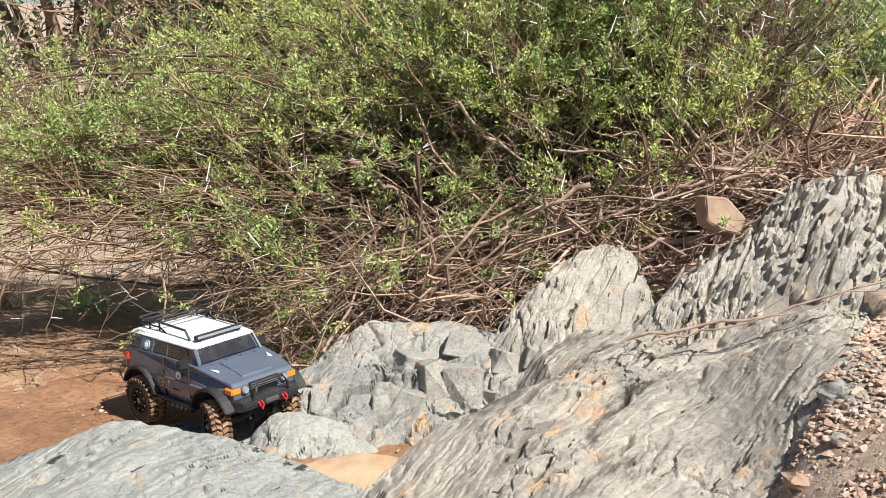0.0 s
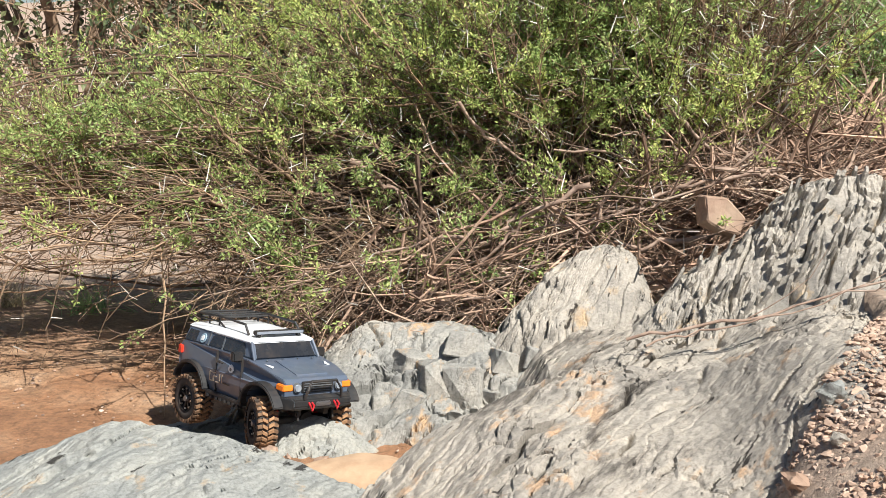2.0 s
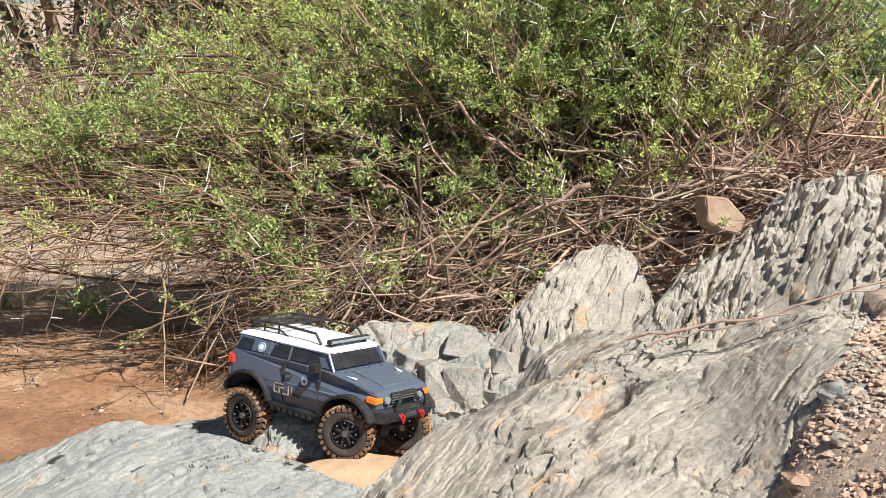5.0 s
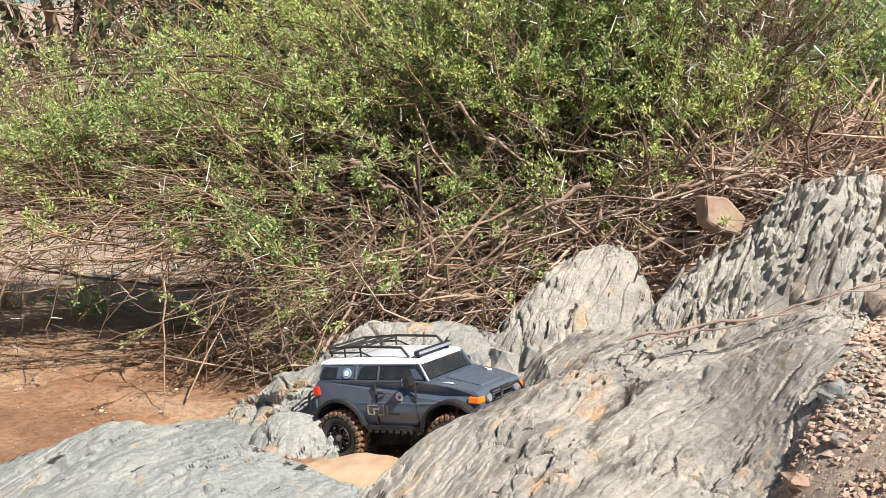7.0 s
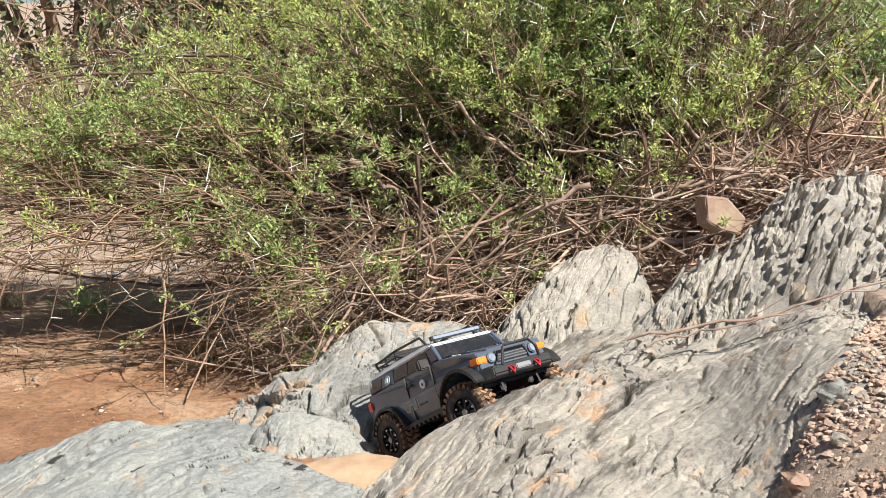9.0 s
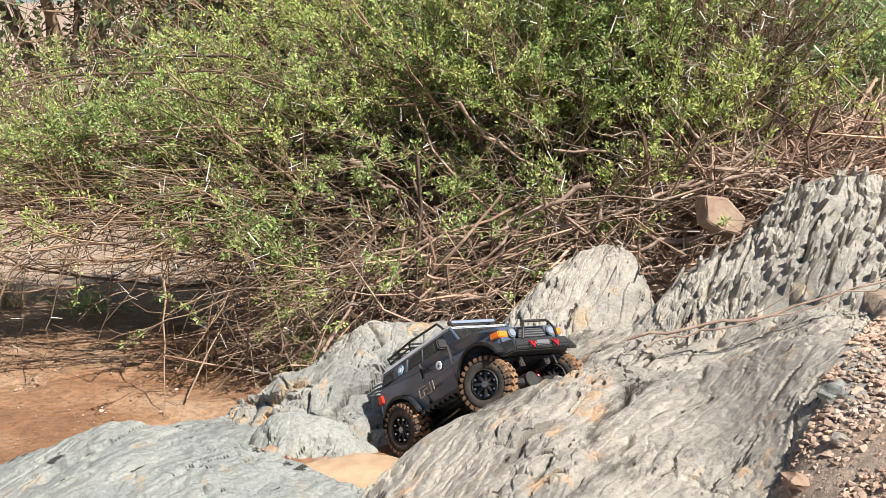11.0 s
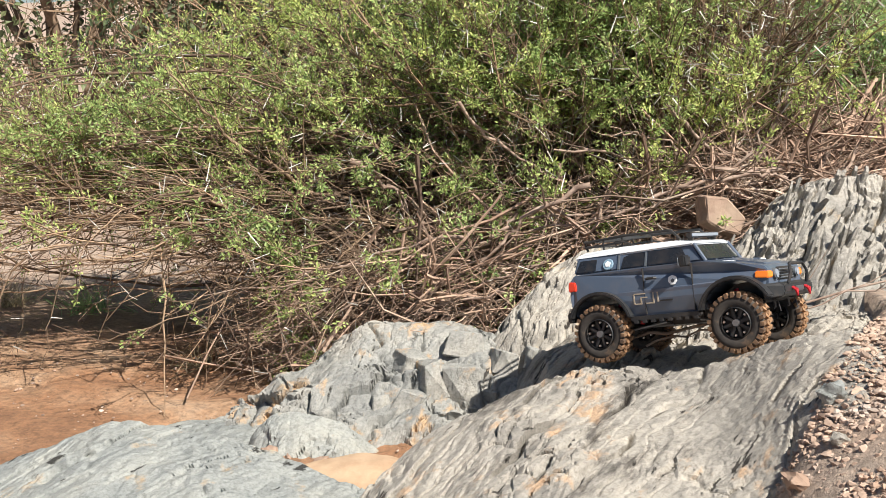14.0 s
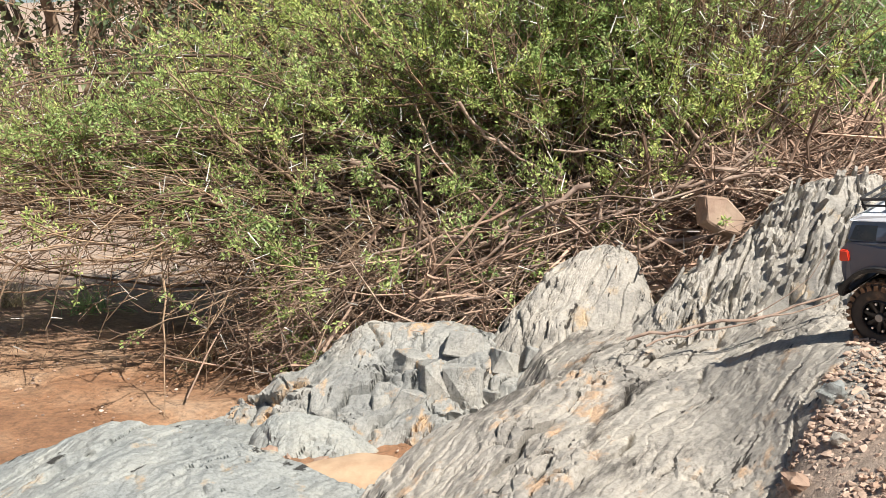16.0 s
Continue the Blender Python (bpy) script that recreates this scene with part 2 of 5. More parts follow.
def rock(name, label, mat, crest, front, back, y_span, amp, plate=0.035, step=0.006, seed=0, round_amp=0.02, lean=0.0, floor=None, bed=(0.45, -0.75, -0.48), calm=0.0, crack_depth=1.3, far=3.5, saw=(), broken=0.36):
    """A ridge of rock. crest: places along its top; front and back: (distance from the crest, fall) pairs; floor: (x, z) pairs of the level
    to which the back falls. amp: how far single plates stand out; far: their length; saw: (width, height) of the beds' broken edges."""
    cx, cy, cz = (np.array(c, float) for c in zip(*crest))
    xs = np.arange(cx[0], cx[-1] + step, step)
    ts = np.arange(y_span[0], y_span[1] + step, step)
    x, w = np.meshgrid(xs, ts)
    yc, zc = np.interp(x, cx, cy), np.interp(x, cx, cz)
    k = 0.025
    for s in (-2 * k, -k, k, 2 * k):
        yc, zc = yc + np.interp(x + s, cx, cy), zc + np.interp(x + s, cx, cz)
    yc, zc = yc / 5, zc / 5
    y = yc + w
    fd, ff = zip(*front)
    bd, bf = zip(*back)
    fall = np.where(w < 0, np.interp(-w, fd, ff), np.interp(w, bd, bf))
    z = zc - fall
    if floor:
        z = np.where(w > 0, np.maximum(z, np.interp(x, *zip(*floor))), z)
    x = x + lean * fall
    # large rounding
    z = z + round_amp * fbm(x, y, z, 0.30, seed + 1, 3)
    # plates along the bedding, each with its own height, broken along its length
    n = Vector(bed).normalized()
    d1 = n.cross(Vector((0, 1, 0.3))).normalized()
    d2 = n.cross(d1)
    wob = 0.5 * plate * fbm(x, y, z, 0.12, seed + 2, 3)
    q, s1, s2 = (x * d.x + y * d.y + z * d.z + wob for d in (n, d1, d2))
    patch = smooth(0.5 - calm + 1.3 * fbm(x, y, z, 0.18, seed + 4, 3))
    rough = 0
    for size, share in ((plate, 1.0), (plate * 0.45, 0.5)):
        tone, tilt, edge = cells(q / size, s1 / (size * far), s2 / (size * far * 0.8), seed)
        crack = np.exp(-(edge / 0.09) ** 2)
        rough = rough + share * (tone + 1.2 * tilt - crack_depth * crack * (0.3 + 0.7 * (tone > -0.3)))
    rough = rough * (0.07 + 0.93 * patch)
    z = z + amp * rough * 0.75
    y = y - amp * rough * 0.6
    x = x - amp * rough * 0.3
    # beds end in sharp edges, here and there along their strike
    for size, high in saw:
        u = q / size + 0.16 * fbm(x, y, z, 0.25, seed + 8, 3)
        i = np.floor(u).astype(np.int64)
        h = hashed(i, i * 0 + seed, i * 7)
        local = smooth(broken + 1.6 * fbm(s1, s2, i * 0.37, 0.12, seed + 9, 3))
        f = u - i
        rise = high * (0.5 * (f - 0.5) - 0.9 * np.exp(-(np.minimum(f, 1 - f) / 0.08) ** 2)) * (0.35 + h) * local
        z, y = z + 0.8 * rise, y - 0.4 * rise
    z = z + 0.003 * fbm(x, y, z, 0.02, seed + 6, 2)
    z[0], z[-1] = z[0] - 0.3, z[-1] - 0.3
    z[:, 0], z[:, -1] = z[:, 0] - 0.3, z[:, -1] - 0.3
    me = from_arrays(name, np.stack([x, y, z], -1).reshape(-1, 3), grid_faces(*x.shape), mat, amp < 0.0075)
    return tagged(new(name, me), label, "rock")


BLOCKS = (
    (-0.155, 2.845, 0.055, 0.055, 0.09, 0.085, 12), (-0.088, 2.835, 0.060, 0.082, 0.10, 0.115, -8), (-0.030, 2.870, 0.125, 0.062, 0.10, 0.100, 20), (0.058, 2.870, 0.105, 0.100, 0.11, 0.130, -14),
    (0.150, 2.900, 0.160, 0.072, 0.10, 0.075, 10), (0.055, 2.965, 0.185, 0.110, 0.10, 0.070, -6), (-0.080, 2.930, 0.150, 0.090, 0.09, 0.060, 25), (0.245, 2.920, 0.165, 0.105, 0.09, 0.055, 4), (0.000, 2.855, 0.045, 0.060, 0.08, 0.075, 30), (0.115, 2.850, 0.080, 0.055, 0.07, 0.070, -25))


def rock_block(ob, at, size, turn, rng):
    """An angular block with chipped edges, a part of its rock."""
    bm = bmesh.new()
    bmesh.ops.create_cube(bm, size=1)
    for v in bm.verts:
        v.co = Vector(a * (1 + rng.uniform(-0.32, 0.15)) for a in v.co)
        if v.co.z > 0:
            v.co.x, v.co.y = v.co.x * 0.86, v.co.y * 0.86
        v.co = Vector(a * b for a, b in zip(v.co, size))
    bmesh.ops.bevel(bm, geom=bm.edges[:], offset=0.003, segments=1, affect="EDGES")
    bmesh.ops.triangulate(bm, faces=bm.faces[:])
    bmesh.ops.subdivide_edges(bm, edges=bm.edges[:], cuts=3, use_grid_fill=True)
    for v in bm.verts:
        p = v.co + Vector(at)
        v.co += v.co.normalized() * (0.007 * noise.noise(p * 22) + 0.003 * noise.noise(p * 70))
    me = bpy.data.meshes.new("rock_block")
    bm.to_mesh(me)
    bm.free()
    me.materials.append(M_ROCK_BLOCK)
    piece = new("rock_block", me)
    piece.parent = ob
    piece.matrix_basis = pose(at[0], at[1] + 0.028, at[2] - 0.004, rng.uniform(-14, 14), rng.uniform(-8, 22), turn)


def rocks():
    rock("rock_slab", "smooth blue-grey slate slab beside the sand", M_ROCK_BLUE,
         [(-1.35, 2.50, -0.16), (-1.10, 2.52, -0.04), (-0.96, 2.55, 0.02), (-0.84, 2.55, 0.062), (-0.71, 2.55, 0.118), (-0.64, 2.55, 0.118), (-0.55, 2.52, 0.098),
          (-0.41, 2.42, 0.10), (-0.30, 2.36, 0.075), (-0.17, 2.28, 0.06), (-0.02, 2.2, 0.0), (0.1, 2.1, -0.1)],
         [(0, 0), (0.2, 0.02), (0.5, 0.08), (1.0, 0.3)], [(0, 0), (0.05, 0.05), (0.12, 0.25)], (-1.0, 0.14), 0.008, 0.05, 0.0055, 1, 0.016, calm=0.22, bed=BED_SLAB, saw=((0.06, 0.010), (0.022, 0.005)))
    ledge = rock("rock_slab", "grey slate ledge with dark cracks and tan stains", M_ROCK_GREY,
         [(-0.42, 2.0, -0.2), (-0.18, 2.16, 0.055), (-0.09, 2.22, 0.140), (0.07, 2.28, 0.222), (0.19, 2.34, 0.274), (0.31, 2.40, 0.285), (0.48, 2.36, 0.285),
          (0.55, 2.31, 0.315), (0.62, 2.22, 0.380), (0.70, 2.16, 0.405), (0.85, 2.15, 0.395), (1.2, 2.1, 0.3)],
         [(0, 0), (0.1, 0.01), (0.4, 0.068), (0.9, 0.21)], [(0, 0), (0.05, 0.04), (0.12, 0.14), (0.7, 0.3)], (-0.75, 0.55), 0.009, 0.045, 0.0040, 5, 0.016, calm=0.15, bed=BED_LEDGE, crack_depth=1.2, far=2.6, saw=((0.085, 0.022), (0.034, 0.006)), broken=0.12,
         floor=[(-0.4, -0.15), (-0.12, -0.03), (0.0, 0.02), (0.14, 0.07), (0.24, 0.19), (0.34, 0.235), (0.6, 0.26), (0.8, 0.345), (1.2, 0.36)])
    outcrop = rock("rock_outcrop", "fractured blue-grey rock with sandy hollows", M_ROCK_BLOCK,
         [(-0.72, 3.00, -0.1), (-0.56, 3.02, 0.0), (-0.47, 3.03, 0.05), (-0.36, 3.05, 0.115), (-0.23, 3.08, 0.210), (-0.06, 3.08, 0.208), (0.12, 3.05, 0.195), (0.22, 3.0, 0.14), (0.38, 2.95, 0.12), (0.5, 2.9, 0.0)],
         [(0, 0), (0.1, 0.045), (0.18, 0.07), (0.22, 0.13), (0.30, 0.16), (0.34, 0.24), (0.38, 0.32)], [(0, 0), (0.15, 0.03), (0.4, 0.3)], (-0.38, 0.42), 0.024, 0.085, 0.0044, 11, 0.03, bed=(0.80, -0.45, -0.30), crack_depth=1.5, far=1.5, saw=((0.09, 0.022), (0.035, 0.010)))
    rock("rock_shelf", "low flat blue-grey rock shelf level with the soil", M_ROCK_BLUE,
         [(-0.78, 2.90, -0.06), (-0.70, 2.90, -0.006), (-0.60, 2.90, 0.002), (-0.48, 2.90, 0.006), (-0.36, 2.90, 0.012), (-0.28, 2.90, -0.03)],
         [(0, 0), (0.12, 0.006), (0.20, 0.06)], [(0, 0), (0.10, 0.004), (0.17, 0.05)], (-0.22, 0.18), 0.006, 0.05, 0.005, 37, 0.008, bed=BED_SLAB, saw=((0.07, 0.014),))
    rock("rock_hump", "low blue-grey rock hump in the gully", M_ROCK_BLUE,
         [(-0.52, 2.73, -0.08), (-0.45, 2.73, 0.055), (-0.38, 2.72, 0.105), (-0.28, 2.71, 0.09), (-0.20, 2.72, 0.06), (-0.12, 2.74, -0.05)],
         [(0, 0), (0.04, 0.02), (0.10, 0.09), (0.14, 0.2)], [(0, 0), (0.05, 0.03), (0.12, 0.2)], (-0.15, 0.13), 0.014, 0.06, 0.005, 31, 0.012, bed=(0.80, -0.45, -0.30))
    rock("boulder", "large rounded grey boulder below the brush pile", M_ROCK_RIDGE,
         [(0.04, 3.0, 0.02), (0.12, 3.03, 0.19), (0.22, 3.06, 0.325), (0.33, 3.08, 0.40), (0.41, 3.1, 0.42), (0.49, 3.1, 0.42), (0.525, 3.1, 0.38), (0.56, 3.1, 0.24), (0.60, 3.1, 0.05)],
         [(0, 0), (0.04, 0.02), (0.1, 0.1), (0.22, 0.32), (0.3, 0.5)], [(0, 0), (0.08, 0.03), (0.3, 0.4)], (-0.30, 0.32), 0.010, 0.05, 0.0038, 17, 0.02, bed=(0.85, -0.3, -0.25), calm=0.1, far=4.0, saw=((0.09, 0.022), (0.03, 0.006)))
    ridge = rock("rock_ridge", "jagged grey slate ridge of steep broken plates", M_ROCK_RIDGE,
         [(0.28, 2.70, 0.1), (0.35, 2.75, 0.20), (0.50, 2.85, 0.32), (0.62, 2.9, 0.425), (0.73, 2.92, 0.475), (0.78, 2.95, 0.51), (0.84, 2.95, 0.58), (0.97, 2.95, 0.615), (1.1, 2.95, 0.615), (1.5, 2.95, 0.6)],
         [(0, 0), (0.05, 0.05), (0.2, 0.16), (0.42, 0.33), (0.5, 0.45)], [(0, 0), (0.1, 0.02), (0.4, 0.3)], (-0.5, 0.42), 0.010, 0.024, 0.0041, 23, 0.03, bed=BED_RIDGE, calm=0.0, crack_depth=0.9, far=3.2, saw=((0.06, 0.036), (0.024, 0.016)))
    rock_pieces(ridge, "slate_plate", 130, (0.55, 2.6, 0.28), (1.12, 2.97, 0.62), (0.085, 0.034, 0.011), BED_RIDGE, 61)
    # broken blocks at the foot of the outcrop: place, width, depth, height, turn
    rng = np.random.RandomState(64)
    for x, y, z, w, d, h, turn in BLOCKS:
        rock_block(outcrop, (x, y, z), (w, d, h), turn, rng)



def rock_pieces(ob, name, n, lo, hi, dims, bed, seed):
    """Broken pieces that stand out of a rock's face: angular plates along the bedding, parts of the rock."""
    rng = np.random.RandomState(seed)
    me = ob.data
    co = np.empty(len(me.vertices) * 3, np.float32)
    me.vertices.foreach_get("co", co)
    co = co.reshape(-1, 3)
    co = co[np.all((co > lo) & (co < hi), axis=1)]
    nrm = Vector(bed).normalized()
    d1 = nrm.cross(Vector((0, 1, 0.3))).normalized()
    d2 = nrm.cross(d1)
    shapes = []
    for k in range(6):
        bm = bmesh.new()
        ring = [(math.cos(a) * rng.uniform(0.7, 1.2), math.sin(a) * rng.uniform(0.7, 1.2)) for a in np.linspace(0, 6.28, 7)[:-1] + rng.uniform(-0.3, 0.3, 6)]
        for t, g in ((-0.5, 0.8), (-0.3, 1.0), (0.35, 0.95), (0.5, 0.7)):
            for x, y in ring:
                bm.verts.new((x * g * 0.5 * dims[0], y * g * 0.5 * dims[1], (t + rng.uniform(-0.08, 0.08)) * dims[2]))
        bm.verts.ensure_lookup_table()
        v = bm.verts
        for r in range(3):
            for i in range(6):
                j = (i + 1) % 6
                bm.faces.new([v[r * 6 + i], v[r * 6 + j], v[r * 6 + 6 + j], v[r * 6 + 6 + i]])
        bm.faces.new([v[i] for i in range(5, -1, -1)])
        bm.faces.new([v[18 + i] for i in range(6)])
        m = bpy.data.meshes.new(name)
        bm.to_mesh(m)
        bm.free()
        m.materials.append(me.materials[0])
        shapes.append(m)
    for i in range(n):
        p = co[rng.randint(len(co))]
        piece = new(name, shapes[rng.randint(6)])
        piece.parent = ob
        l, w, t = rng.uniform(0.6, 1.3, 3)
        base = Matrix((d1, d2, nrm)).transposed().to_4x4()
        piece.matrix_basis = Matrix.Translation(Vector(p.tolist()) + Vector((0, 0.25, -0.2)) * dims[2]) @ base @ pose(0, 0, 0, rng.normal(0, 8), rng.normal(0, 8), rng.normal(0, 10)) @ Matrix.Diagonal((l, w, t, 1))


rocks()


# ---- sand, loose stones and gravel ----
def stone_arrays(n, rng, size, flat=0.6):
    """n angular stones about the origin, as verts (n, 12, 3) and shared faces."""
    g = (1 + 5 ** 0.5) / 2
    ico = np.array([(-1, g, 0), (1, g, 0), (-1, -g, 0), (1, -g, 0), (0, -1, g), (0, 1, g), (0, -1, -g), (0, 1, -g), (g, 0, -1), (g, 0, 1), (-g, 0, -1), (-g, 0, 1)]) / 1.9
    tri = np.array([(0, 11, 5), (0, 5, 1), (0, 1, 7), (0, 7, 10), (0, 10, 11), (1, 5, 9), (5, 11, 4), (11, 10, 2), (10, 7, 6), (7, 1, 8), (3, 9, 4), (3, 4, 2), (3, 2, 6), (3, 6, 8), (3, 8, 9), (4, 9, 5), (2, 4, 11), (6, 2, 10), (8, 6, 7), (9, 8, 1)])
    v = ico[None] * (1 + rng.uniform(-0.35, 0.35, (n, 12, 1))) * rng.uniform(0.6, 1.4, (n, 1, 3)) * np.array([1, 1, flat])
    a = rng.rand(n) * 6.28
    c, s = np.cos(a)[:, None], np.sin(a)[:, None]
    v = np.stack([v[..., 0] * c - v[..., 1] * s, v[..., 0] * s + v[..., 1] * c, v[..., 2]], -1)
    return v * size[:, None, None], tri


def scatter(name, label, n, xr, yr, sizes, seed, keep=None, mat=None):
    rng = np.random.RandomState(seed)
    x, y = rng.uniform(*xr, n), rng.uniform(*yr, n)
    if keep:
        m = keep(x, y)
        x, y = x[m], y[m]
    size = sizes[0] + (sizes[1] - sizes[0]) * rng.rand(len(x)) ** 3
    v, tri = stone_arrays(len(x), rng, size)
    z = land_height(x, y) + size * 0.25
    v = v + np.stack([x, y, z], -1)[:, None]
    f = (tri[None] + 12 * np.arange(len(x))[:, None, None]).reshape(-1, 3)
    ob = new(name, from_arrays(name, v.reshape(-1, 3), f, mat or M_PEBBLE))
    return tagged(ob, label, "gravel", kind="stuff")


scatter("gravel", "loose reddish gravel on the bank", 20000, (0.28, 1.0), (1.50, 2.30), (0.0020, 0.0090), 5, lambda x, y: (x - 0.6 * y + 0.62 > 0.03 * np.sin(y * 40)) & (np.sin(x * 977 + y * 1301) > 2.6 * (y - 2.0)))
scatter("gravel", "fine pale grit on the river bed", 3000, (-2.4, 0.1), (2.7, 6.0), (0.0014, 0.0065), 6)


def stone(label, at, size, turn, seed, mat, flat=0.6):
    rng = np.random.RandomState(seed)
    v, tri = stone_arrays(1, rng, np.array([1.0]), flat)
    bm = bmesh.new()
    vs = [bm.verts.new(Vector(p) * size) for p in v[0]]
    for t in tri:
        bm.faces.new([vs[i] for i in t])
    bmesh.ops.subdivide_edges(bm, edges=bm.edges[:], cuts=3, use_grid_fill=True)
    for p in bm.verts:
        p.co += p.co.normalized() * size * 0.30 * noise.noise(p.co / size * 1.6 + Vector((seed, 0, 0)))
    me = bpy.data.meshes.new("stone")
    bm.to_mesh(me)
    bm.free()
    me.materials.append(mat)
    ob = new("stone", me)
    ob.matrix_world = pose(*at, *turn)
    return tagged(ob, label, "stone")


def wedge_stone():
    """The tan block that leans in the brush pile."""
    bm = bmesh.new()
    front = [(-0.062, 0.055), (0.005, 0.048), (0.058, -0.010), (0.040, -0.062), (-0.020, -0.045), (-0.060, -0.018)]
    rings = [[bm.verts.new((x * k, y, z * k)) for x, z in front] for y, k in ((-0.035, 0.86), (0.0, 1.0), (0.06, 0.8))]
    bm.faces.new(rings[0])
    bm.faces.new(rings[2][::-1])
    for a, b in ((0, 1), (1, 2)):
        for i in range(6):
            j = (i + 1) % 6
            bm.faces.new([rings[a][i], rings[b][i], rings[b][j], rings[a][j]])
    bmesh.ops.recalc_face_normals(bm, faces=bm.faces[:])
    bmesh.ops.bevel(bm, geom=bm.edges[:], offset=0.004, segments=1, affect="EDGES")
    bmesh.ops.triangulate(bm, faces=bm.faces[:])
    bmesh.ops.subdivide_edges(bm, edges=bm.edges[:], cuts=2)
    for p in bm.verts:
        p.co += p.co.normalized() * 0.005 * noise.noise(p.co * 40)
    me = bpy.data.meshes.new("stone")
    bm.to_mesh(me)
    bm.free()
    me.materials.append(M_ROCK_TAN)
    ob = new("stone", me)
    ob.matrix_world = pose(0.715, 3.10, 0.500, -12, 0, 8)
    tagged(ob, "tan angular stone leaning in the brush pile", "stone")


wedge_stone()
for at, size, turn, seed, mat, flat in (((0.475, 1.755, 0.262), 0.026, (0, 0, 10), 3, M_ROCK_TAN, 0.5), ((0.535, 1.74, 0.282), 0.020, (20, 0, 60), 4, M_ROCK_TAN, 0.9), ((0.625, 1.90, 0.372), 0.030, (10, 5, 30), 5, M_ROCK_BLUE, 0.6),
                                       ((0.60, 1.78, 0.330), 0.018, (0, 0, 80), 6, M_ROCK_GREY, 0.7), ((0.49, 1.70, 0.245), 0.018, (0, 10, 80), 7, M_ROCK_TAN, 0.5), ((-0.365, 2.47, 0.075), 0.016, (0, 0, 30), 8, M_ROCK_TAN, 0.8),
                                       ((-0.33, 2.50, 0.05), 0.012, (0, 0, 70), 9, M_ROCK_TAN, 0.7), ((-0.27, 2.62, 0.01), 0.014, (0, 0, 20), 12, M_ROCK_TAN, 0.7), ((0.72, 1.86, 0.385), 0.020, (0, 0, 120), 14, M_ROCK_TAN, 0.6)):
    if at[0] > 0:
        at = (at[0], at[1], float(land_height(np.array(at[0]), np.array(at[1]))) + size * 0.30)
    stone("loose weathered stone on the gravel" if at[0] > 0 else "small brown stone beside the sand", at, size, turn, seed, mat, flat)


def sand_patch(name, label, cx, cy, rx, ry, z, h, turn, seed):
    n = 40
    u, v = np.meshgrid(np.linspace(-1, 1, n), np.linspace(-1, 1, n))
    r = np.sqrt(u * u + v * v) + 0.18 * vnoise(u, v, u * 0, 0.6, seed)
    c, s = math.cos(radians(turn)), math.sin(radians(turn))
    x, y = cx + rx * u * c - ry * v * s, cy + rx * u * s + ry * v * c
    zz = z + h * (1 - r * r) - 0.25 * np.maximum(r - 0.85, 0) + 0.004 * fbm(x, y, x * 0, 0.06, seed, 3)
    ob = new(name, from_arrays(name, np.stack([x, y, zz], -1).reshape(-1, 3), grid_faces(n, n), M_SAND, True))
    tagged(ob, label, "sand", kind="stuff")


sand_patch("sand", "pale orange drift sand in the hollow between the rocks", -0.17, 2.50, 0.17, 0.12, 0.012, 0.030, -20, 3)



# ---- plants: branches as tapered tubes, leaves as folded blades ----
R = np.random.RandomState(11)


def unit(v):
    return v / np.maximum(np.linalg.norm(v, axis=-1, keepdims=True), 1e-9)


def tubes(lines, radii, sides=4):
    """Verts and quads of tapered tubes along lines (n, k, 3) with radii (n, k)."""
    n, k, _ = lines.shape
    t = unit(np.gradient(lines, axis=1))
    up = np.where(np.abs(t[..., 2:3]) > 0.9, np.array([1.0, 0, 0]), np.array([0, 0, 1.0]))
    a = unit(np.cross(t, up))
    b = np.cross(t, a)
    ang = np.arange(sides) * 2 * np.pi / sides
    ring = lines[:, :, None] + radii[:, :, None, None] * (a[:, :, None] * np.cos(ang)[:, None] + b[:, :, None] * np.sin(ang)[:, None])
    verts = ring.reshape(-1, 3)
    i = np.arange(n * k * sides).reshape(n, k, sides)
    j = np.roll(i, -1, axis=2)
    faces = np.stack([i[:, :-1], j[:, :-1], j[:, 1:], i[:, 1:]], -1).reshape(-1, 4)
    return verts, faces


def curved(start, direction, length, k, wander, sag=0.0, rng=R):
    """Wandering lines (n, k, 3) from start points."""
    n = len(start)
    d = unit(direction)
    out = [start]
    for _ in range(k - 1):
        d = unit(d + rng.normal(0, wander, (n, 3)) + np.array([0, 0, -sag]))
        out.append(out[-1] + d * (length / (k - 1))[:, None])
    return np.stack(out, 1)


def blades(at, along, length, width, rng=R):
    """Small leaves: a four-cornered blade at each place, turned more or less to the sun."""
    n = len(at)
    along = unit(along)
    side = unit(np.cross(along, rng.normal(0, 0.75, (n, 3)) + np.array([0.5, -0.6, 0.9])))
    lift = np.cross(side, along)
    l, w = length[:, None], width[:, None]
    v = np.stack([at, at + along * l * 0.5 + side * w * 0.5 + lift * w * 0.2, at + along * l, at + along * l * 0.5 - side * w * 0.5 + lift * w * 0.2], 1)
    return v.reshape(-1, 3), np.arange(n * 4).reshape(n, 4)


def on_lines(lines, n, rng=R, lo=0.15):
    """n random places on the lines, with the direction there."""
    i = rng.randint(0, len(lines), n)
    k = lines.shape[1]
    s = (lo + (1 - lo) * rng.rand(n)) * (k - 1.001)
    j = s.astype(int)
    f = (s - j)[:, None]
    p, q = lines[i, j], lines[i, j + 1]
    return p * (1 - f) + q * f, unit(q - p)


